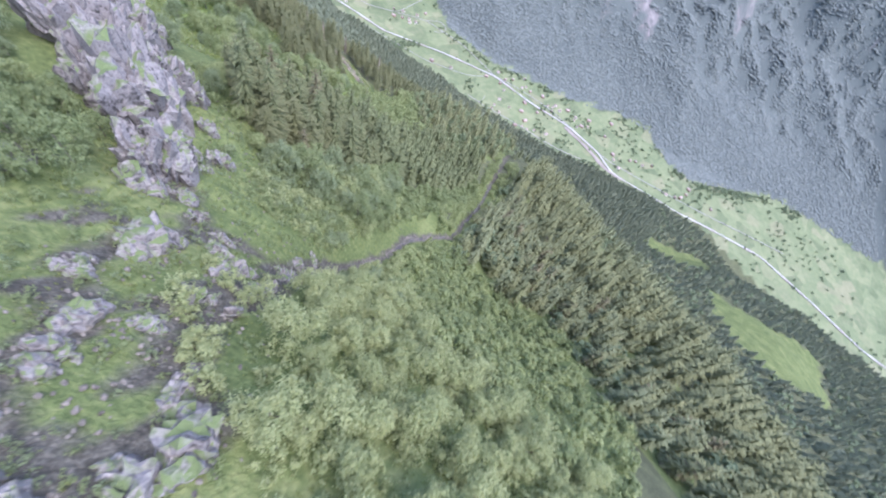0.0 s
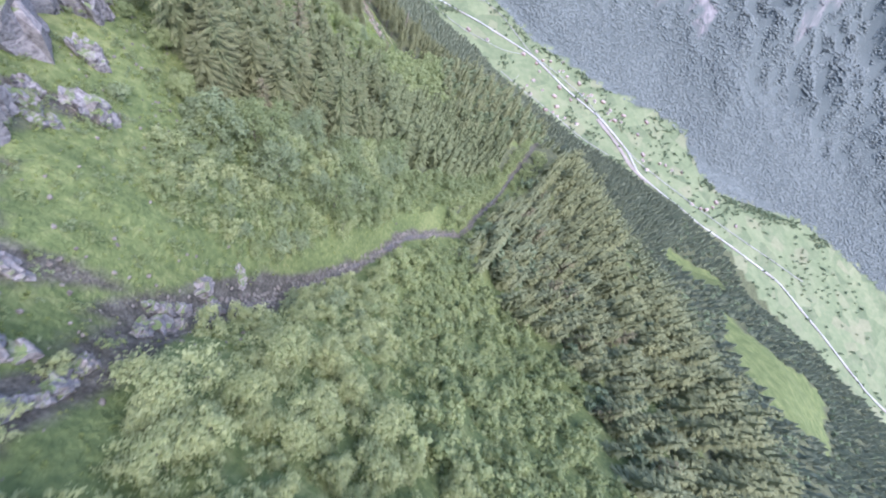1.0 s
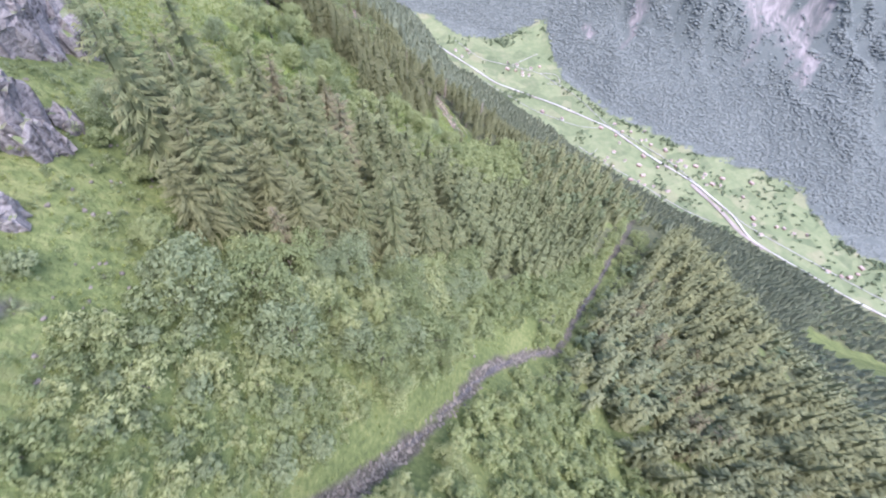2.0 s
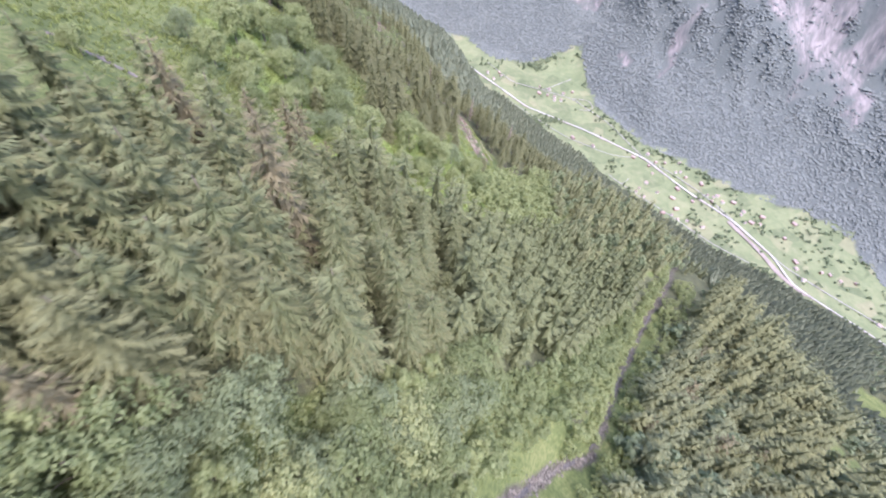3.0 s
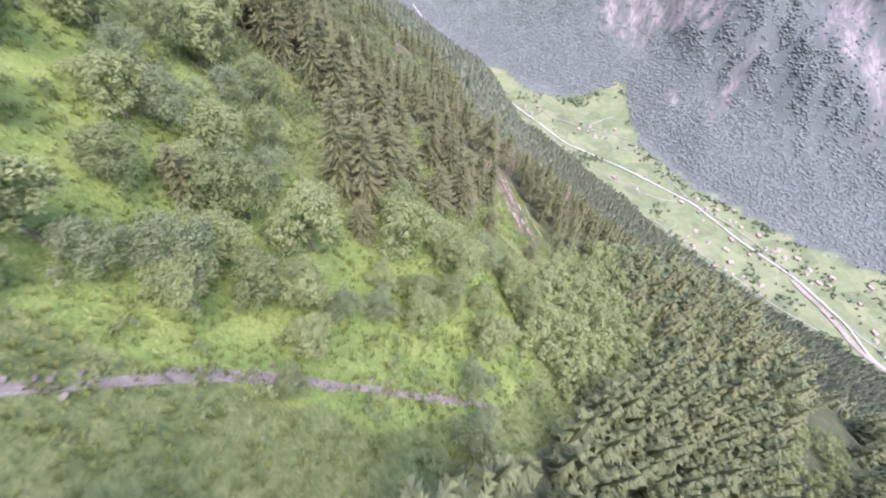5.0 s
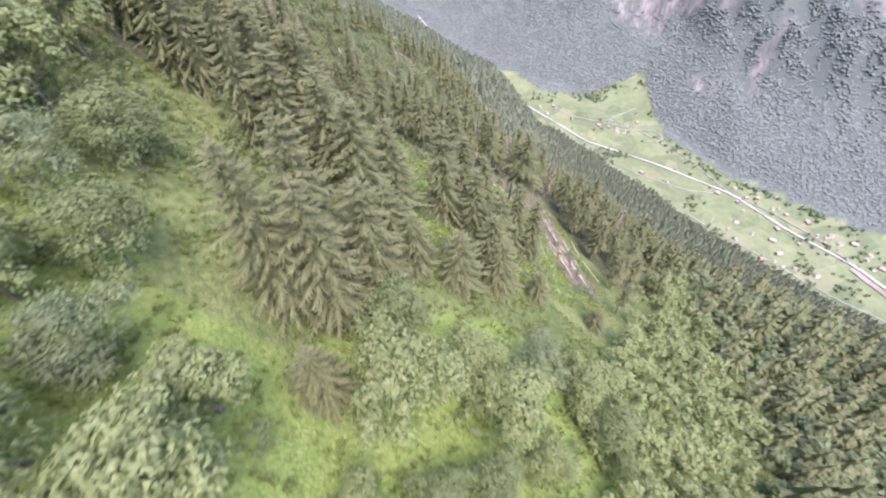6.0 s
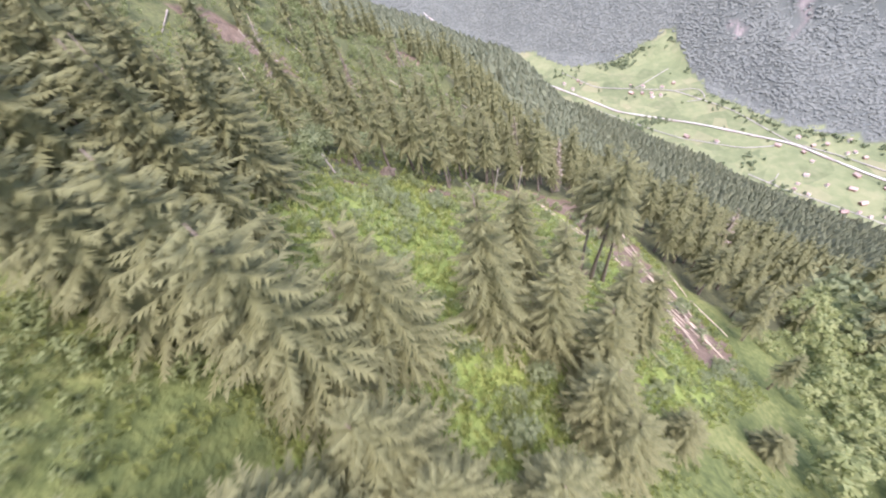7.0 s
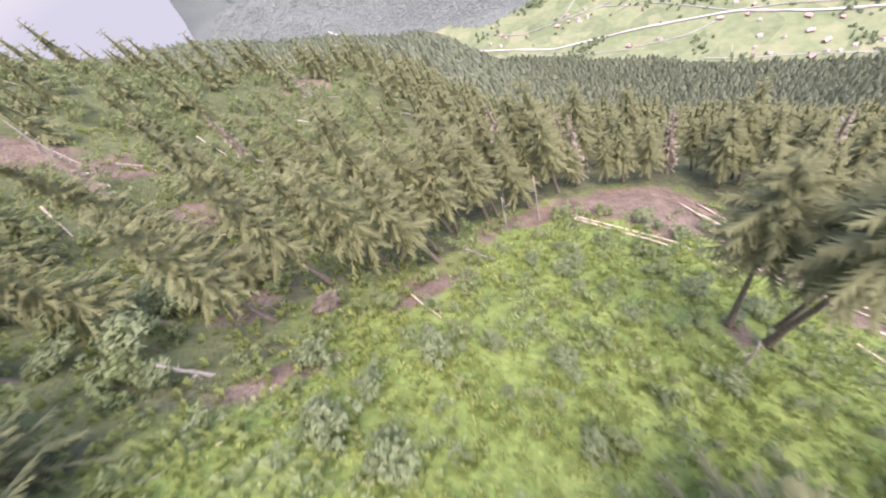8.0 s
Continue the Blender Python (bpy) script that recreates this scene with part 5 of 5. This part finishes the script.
ROCK_FACE = rock_material()
for x, y, size, seed, lift in ((-33, 5, (6, 7, 11), 1, 2), (-40, 16, (6, 7, 12), 32, 2), (-46, 36, (6, 7, 11), 33, 1), (-25, -8, (4, 4.4, 8), 2, 1), (-33, 16, (4, 5, 9), 16, 1), (-20, -27.6, (4.2, 4.2, 4.4), 3, 0.3), (-25.8, -16, (2.4, 2.6, 3.6), 4, 0.2), (-13.5, -35.5, (1.1, 1.2, 2.2), 5, 0), (-23, -33.6, (1.7, 1.8, 2.2), 6, 0),
                               (-46, 30, (6, 6, 9), 7, 1), (-49, 42, (4, 4.4, 6), 8, 1), (-24.5, 8.8, (1.6, 1.8, 3.0), 9, 0.5), (-20.6, -0.3, (1.9, 2.0, 3.0), 10, 0.3), (-28.2, 17.1, (2.2, 2.5, 4.4), 11, 0.4), (-18.8, -40, (2.1, 2.2, 2.6), 12, 0), (-19, -45, (1.7, 1.6, 2.0), 19, 0), (-19.9, -48.5, (1.4, 1.4, 1.8), 25, 0),
                               (-8.2, -50.7, (3.6, 3.4, 4.4), 13, -0.4), (-10.5, -53, (2.8, 2.4, 3.0), 14, -0.3), (-16.9, -53, (1.6, 1.6, 2.0), 26, 0), (-10.3, -46.6, (1.8, 1.8, 2.4), 17, 0), (-7.4, -21.4, (2.0, 2.0, 2.4), 15, 0), (-5, -20.4, (1.4, 1.4, 1.8), 27, 0), (-14.6, -25.3, (2.2, 2.2, 2.6), 18, 0),
                               (-11.4, -28.6, (2.3, 2.2, 2.6), 20, 0), (-8.4, -32.1, (1.8, 1.9, 2.4), 21, 0), (-3.4, -13.2, (1.4, 1.2, 1.2), 22, -0.5), (-6.0, -17.2, (1.6, 1.4, 1.5), 23, -0.5), (-29.7, 22.8, (1.4, 1.6, 2.6), 24, 0.2), (-20.4, -15.7, (1.6, 1.6, 2.2), 28, 0), (-14.9, -22, (1.8, 1.6, 2.2), 29, 0), (-12.1, -30.3, (1.5, 1.4, 1.8), 30, 0), (-35.8, -19.9, (2.6, 2.6, 4), 31, 0)):
    if y < -20:
        size = tuple(0.72 * v for v in size)
    crag(x, y, size, seed, lift, seed * 37.0)


def pebble(seed):
    r = random.Random(seed)
    bm = bmesh.new()
    bmesh.ops.create_icosphere(bm, subdivisions=1, radius=1.0)
    for v in bm.verts:
        v.co = Vector((v.co.x * 1.2, v.co.y, v.co.z * 0.7)) * r.uniform(0.7, 1.2)
    out = (np.array([tuple(v.co) for v in bm.verts]), [tuple(v.index for v in f.verts) for f in bm.faces])
    bm.free()
    return out


PEBBLES = [pebble(k) for k in range(5)]


def along(line, n, spread):
    out = []
    for _ in range(n):
        k = rnd.randrange(len(line) - 1)
        s = rnd.random()
        out.append((line[k][0] + s * (line[k + 1][0] - line[k][0]) + rnd.gauss(0, spread), line[k][1] + s * (line[k + 1][1] - line[k][1]) + rnd.gauss(0, spread)))
    return out


for n, (x, y) in enumerate(along(GULLY, 14, 1.0) + along(LEDGE, 14, 1.3)):
    crag(x, y, (rnd.uniform(0.8, 1.7), rnd.uniform(0.8, 1.7), rnd.uniform(1.0, 2.2)), 50 + n, -0.2, rnd.uniform(0, 360))
stuff("stream_stones", [(x, y, z, s) for x, y, z, s in ground_places(along(STREAM[1:14], 1500, 0.75), 0.1, 0.42, -0.03)], PEBBLES, STONE, "grey and rosy stones in the stream bed", "stones")
stuff("track_stones", ground_places(along(TRACK, 260, 0.6), 0.1, 0.4, -0.05), PEBBLES, STONE, "grey stones along the narrow track", "stones")
scree = [(rnd.gauss(cx, sx), rnd.gauss(cy, sy)) for cx, cy, sx, sy, n in ((-15, -36, 5, 8, 260), (-18, -46, 4, 5, 160), (-6, -22, 4, 4, 90), (-19, 0, 4, 8, 80), (-28, 22, 4, 6, 40), (-12, -50, 5, 5, 90)) for _ in range(n)]
stuff("loose_stones", ground_places(scree, 0.08, 0.3, 0.02), PEBBLES, STONE, "loose grey stones scattered over the grass", "stones")


# ---- herbs ----
def rosette(seed, n, size, rise):
    r = random.Random(seed)
    verts, faces = [], []
    for k in range(n):
        a = 6.283 * k / n + r.uniform(-0.5, 0.5)
        ln, w, up = size * r.uniform(0.7, 1.3), size * r.uniform(0.2, 0.36), rise * r.uniform(0.5, 1.2)
        ca, sa = math.cos(a), math.sin(a)
        b = len(verts)
        verts += [(ca * ln * 0.1, sa * ln * 0.1, 0.02), (ca * ln * 0.7 - sa * w, sa * ln * 0.7 + ca * w, up), (ca * ln - sa * w * 0.2, sa * ln, up * 0.8)]
        faces.append((b, b + 1, b + 2))
    return np.array(verts), faces


HERBS = [rosette(k, 9, 0.24 + 0.05 * k, 0.3 + 0.12 * k) for k in range(4)]
TUFTS = [rosette(20 + k, 8, 0.28, 0.55) for k in range(4)]
herb_pts = [(rnd.uniform(-56, 30), rnd.uniform(144, 222)) for _ in range(24000)]
hx, hy = np.array([p[0] for p in herb_pts]), np.array([p[1] for p in herb_pts])
ok = inside(-18 + (hx + 18) / 1.1, 184 + (hy - 184) / 1.1, CLEAR) & (wave(hx, hy, 4, 3) > -0.9)
for p in BARE:
    ok &= ~inside(hx, hy, p)
herb_pts = [p for p, k in zip(herb_pts, ok) if k]
strip_herbs = [p for p in scatter(STRIP, 0.8, rnd, 0.85) if p[0] > -30]
herb_pts += strip_herbs
leafy, tufty = split(herb_pts, lambda x, y: float(wave(np.array(x), np.array(y), 2.2, 8)) + rnd.gauss(0, 0.35) > -0.45)
stuff("clearing_herbs", ground_places(leafy, 0.5, 1.4, 0.02), HERBS, HERB, "lush yellow-green herbs covering the clearing", "herbs")
stuff("clearing_herbs", ground_places(tufty, 0.6, 1.8, 0.02), HERBS + TUFTS, HERB_BLUE, "bluish-green herbs and grass in the clearing", "herbs")
CLEAR_SHRUB = [proto(leaf_crown(185 + k, 1.3, 1.7, 0.1, 12, 20, 0.11)) for k in range(4)]
clear_shrubs = scatter(CLEAR, 2.7, rnd, 0.55)
stuff("shrubs", ground_places(clear_shrubs[::2], 0.5, 1.2, 0.05), CLEAR_SHRUB, LEAF_GREY, "bluish-green low shrubs in the clearing", "shrubs")
stuff("shrubs", ground_places(clear_shrubs[1::2], 0.35, 0.9, 0.05), CLEAR_SHRUB, LEAF_FRESH, "low soft green shrubs spread over the clearing", "shrubs")
ring = [p for p in scatter([(-62, 150), (30, 150), (30, 226), (-62, 226)], 2.7, rnd, 0.8) if bool(inside(-18 + (p[0] + 18) / 1.25, 184 + (p[1] - 184) / 1.25, CLEAR)) and not bool(inside(p[0], p[1], CLEAR)) and p[0] < -26]
stuff("shrubs", ground_places(ring, 0.5, 1.3, 0.05), SHRUB_PROTO, LEAF, "green shrubs round the clearing's rim", "shrubs")
grass_pts = [(rnd.uniform(-75, 34), rnd.uniform(56, 160)) for _ in range(12000)] + [(rnd.uniform(-35, 34), rnd.uniform(-60, 32)) for _ in range(7000)]
grass_pts += [(rnd.uniform(-90, -36), rnd.uniform(164, 250)) for _ in range(5000)]
gx_, gy_ = np.array([p[0] for p in grass_pts]), np.array([p[1] for p in grass_pts])
ok = (wave(gx_, gy_, 5, 6) > -0.5) & ~inside(gx_, gy_, SPRUCE_FRONT) & ~inside(gx_, gy_, SPRUCE_MID) & (line_gap(gx_, gy_, STREAM) > 2.2)
tufts = [p for p, k in zip(grass_pts, ok) if k]
stuff("meadow_tufts", ground_places([p for p in tufts if p[1] > 60], 0.8, 1.7, 0.02) + ground_places([p for p in tufts if p[1] <= 60], 0.4, 0.9, 0.02), TUFTS, GRASS_BLADE, "tall grass and herb tufts on the steep meadow", "grass")


# ---- felled and dead wood ----
def log_mesh(ln, r0, r1, seed, mat):
    shapes = [pole(r0, r1, ln, 8, ln * 0.006, seed)]
    r = random.Random(seed)
    v, f = shapes[0]
    for k in range(5):
        v2, f2 = pole(0.035, 0.012, r.uniform(0.25, 0.7), 5, 0.02, seed + k)
        m = Matrix.Translation((0, 0, ln * r.uniform(0.3, 0.95))) @ Matrix.Rotation(r.uniform(0, 6.28), 4, "Z") @ Matrix.Rotation(radians(65), 4, "Y")
        b = len(v)
        v += [tuple(m @ Vector(q)) for q in v2]
        f += [tuple(i + b for i in q) for q in f2]
    f.append(tuple(range(7, -1, -1)))
    return mesh_from("fallen_log", v, f, mat, True)


LOGS = [log_mesh(9, 0.17, 0.08, 1, LOG), log_mesh(12, 0.16, 0.07, 2, LOG), log_mesh(6, 0.18, 0.12, 3, LOG), log_mesh(8, 0.17, 0.07, 4, LOG_GREY)]
LENGTHS = (9, 12, 6, 8)


def fallen(x, y, heading, k, stretch=1.0, label="pale peeled log lying on the clearing"):
    """A log laid along the slope, touching the ground at both ends."""
    ln = LENGTHS[k] * stretch
    thick = min(1.0, max(0.3, 1.3 * stretch))
    a = radians(heading)
    x2, y2 = x + ln * math.cos(a), y + ln * math.sin(a)
    n = 7
    zs = [float(height(x + (x2 - x) * i / n, y + (y2 - y) * i / n)) for i in range(n + 1)]
    rise = (zs[-1] - zs[0])
    lift = max(z - (zs[0] + rise * i / n) for i, z in enumerate(zs))
    p, q = Vector((x, y, zs[0] + lift + 0.08)), Vector((x2, y2, zs[-1] + lift + 0.08))
    ob = new("fallen_log", LOGS[k])
    ob.matrix_world = Matrix.Translation(p) @ (q - p).to_track_quat("Z", "Y").to_matrix().to_4x4() @ Matrix.Diagonal((thick, thick, stretch, 1))
    tagged(ob, label if k != 3 else "grey weathered log lying among the herbs", "log", "felled logs")


for x, y, h, ln in ((-19.5, 208.9, -37, 13.7), (-19.4, 207.9, -40, 12.3), (-18.3, 198.2, -45, 2.7), (-0.6, 211.9, -68, 8.7), (-3.7, 211.7, -65, 9.8), (-8.2, 201.0, -63, 5.9), (1.2, 195.6, -76, 8.0), (-0.3, 185.2, -70, 7.2), (3.2, 185.9, -39, 7.0), (-37.3, 193.3, -50, 6.4), (-42.8, 187.1, 39, 2.1), (-41.7, 180.7, 25, 1.4), (-43.0, 179.1, 36, 1.9), (-40.5, 177.8, 31, 1.2), (-45.4, 177.4, 23, 1.5), (-3.3, 198.9, -57, 7.0), (2.0, 192.0, -54, 10.7), (9.8, 203.0, -62, 6.8), (13.5, 196.0, -56, 9.6), (-23.0, 167.1, -15, 2.4), (4.8, 190.5, -56, 10.2), (7.0, 199.0, -61, 10.3), (5.5, 186.0, -60, 8.1), (-61.8, 200.4, -31, 3.3), (-80.2, 215.0, 70, 6.4), (-68.0, 252.0, -12, 9.7), (-54.0, 246.5, -41, 5.3)):
    k = 3 if x < -20 and rnd.random() < 0.5 else rnd.choice((0, 1))
    fallen(x, y, h, k, ln / LENGTHS[k])
for i in range(11):
    k = 1
    fallen(-2.0 + 1.2 * i + rnd.uniform(-0.8, 0.8), 208.0 - 2.2 * i + rnd.uniform(-1.5, 1.5), rnd.gauss(-57, 2.5), k, rnd.uniform(0.6, 0.95), "pale peeled log stacked with others on bare soil")
for x, y in scatter(WINDTHROW, 11.5, rnd, 0.7):
    k = rnd.choice((0, 3, 3, 3))
    if x > -66 and y < 216:
        continue
    fallen(x, y, rnd.gauss(-35, 35), k, rnd.uniform(0.7, 1.4), "storm-felled trunk lying among shrubs")
fallen(-4.4, 69.7, 60, 0, 0.62, "pale trunk lying among spruces")


def snag(x, y, tall, lean, seed):
    v, f = pole(0.17, 0.07, tall, 8, 0.1, seed)
    r = random.Random(seed)
    for k in range(9):
        v2, f2 = pole(0.04, 0.01, r.uniform(0.4, 1.3), 5, 0.04, seed + k)
        m = Matrix.Translation((0, 0, tall * r.uniform(0.3, 0.97))) @ Matrix.Rotation(r.uniform(0, 6.28), 4, "Z") @ Matrix.Rotation(radians(r.uniform(60, 100)), 4, "Y")
        b = len(v)
        v += [tuple(m @ Vector(q)) for q in v2]
        f += [tuple(i + b for i in q) for q in f2]
    ob = new("dead_tree", mesh_from("dead_tree", v, f, LOG_GREY, True))
    ob.matrix_world = pose(x, y, float(height(x, y)) - 0.3, lean, 0, r.uniform(0, 360))
    tagged(ob, "bare grey dead trunk standing in the clearing", "dead tree", "dead trunks")


for x, y, t, ln, sd in ((-11.8, 182.1, 7, 2, 1), (-30.5, 199.5, 6, 18, 2), (-47.6, 184.6, 4, 6, 3), (-68, 222, 10, -6, 4), (-28.5, 206.5, 8, 12, 5), (-24.0, 209.5, 9, 10, 6), (-3.4, 48.3, 9, 3, 7), (-66, 262, 12, 9, 8)):
    snag(x, y, t, ln, sd)


def root_plate(x, y):
    """An uprooted stump: a ragged plate of soil and roots tipped on edge."""
    bm = bmesh.new()
    bmesh.ops.create_icosphere(bm, subdivisions=3, radius=1.0)
    for v in bm.verts:
        k = 1 + 0.45 * noise.fractal(v.co * 2.2, 0.8, 2.0, 4)
        v.co = Vector((v.co.x * 1.3, v.co.y * 0.4, v.co.z * 1.5)) * k
    root = new("uprooted_stump")
    me = bpy.data.meshes.new("soil")
    bm.to_mesh(me)
    bm.free()
    me.materials.append(BARK)
    part("soil", me, root)
    for k in range(8):
        o = part("root", mesh_from("root", *pole(0.07, 0.015, 1.5, 6, 0.15, 90 + k), BARK, True), root)
        o.matrix_local = pose(0, 0, 0.2, 0, 45.0 * k, 0) @ pose(0, 0, 0.6)
    root.matrix_world = pose(x, y, float(height(x, y)) + 0.9, 0, 0, 35)
    tagged(root, "dark uprooted stump with soil-caked roots", "stump")


root_plate(-43.2, 191.6)
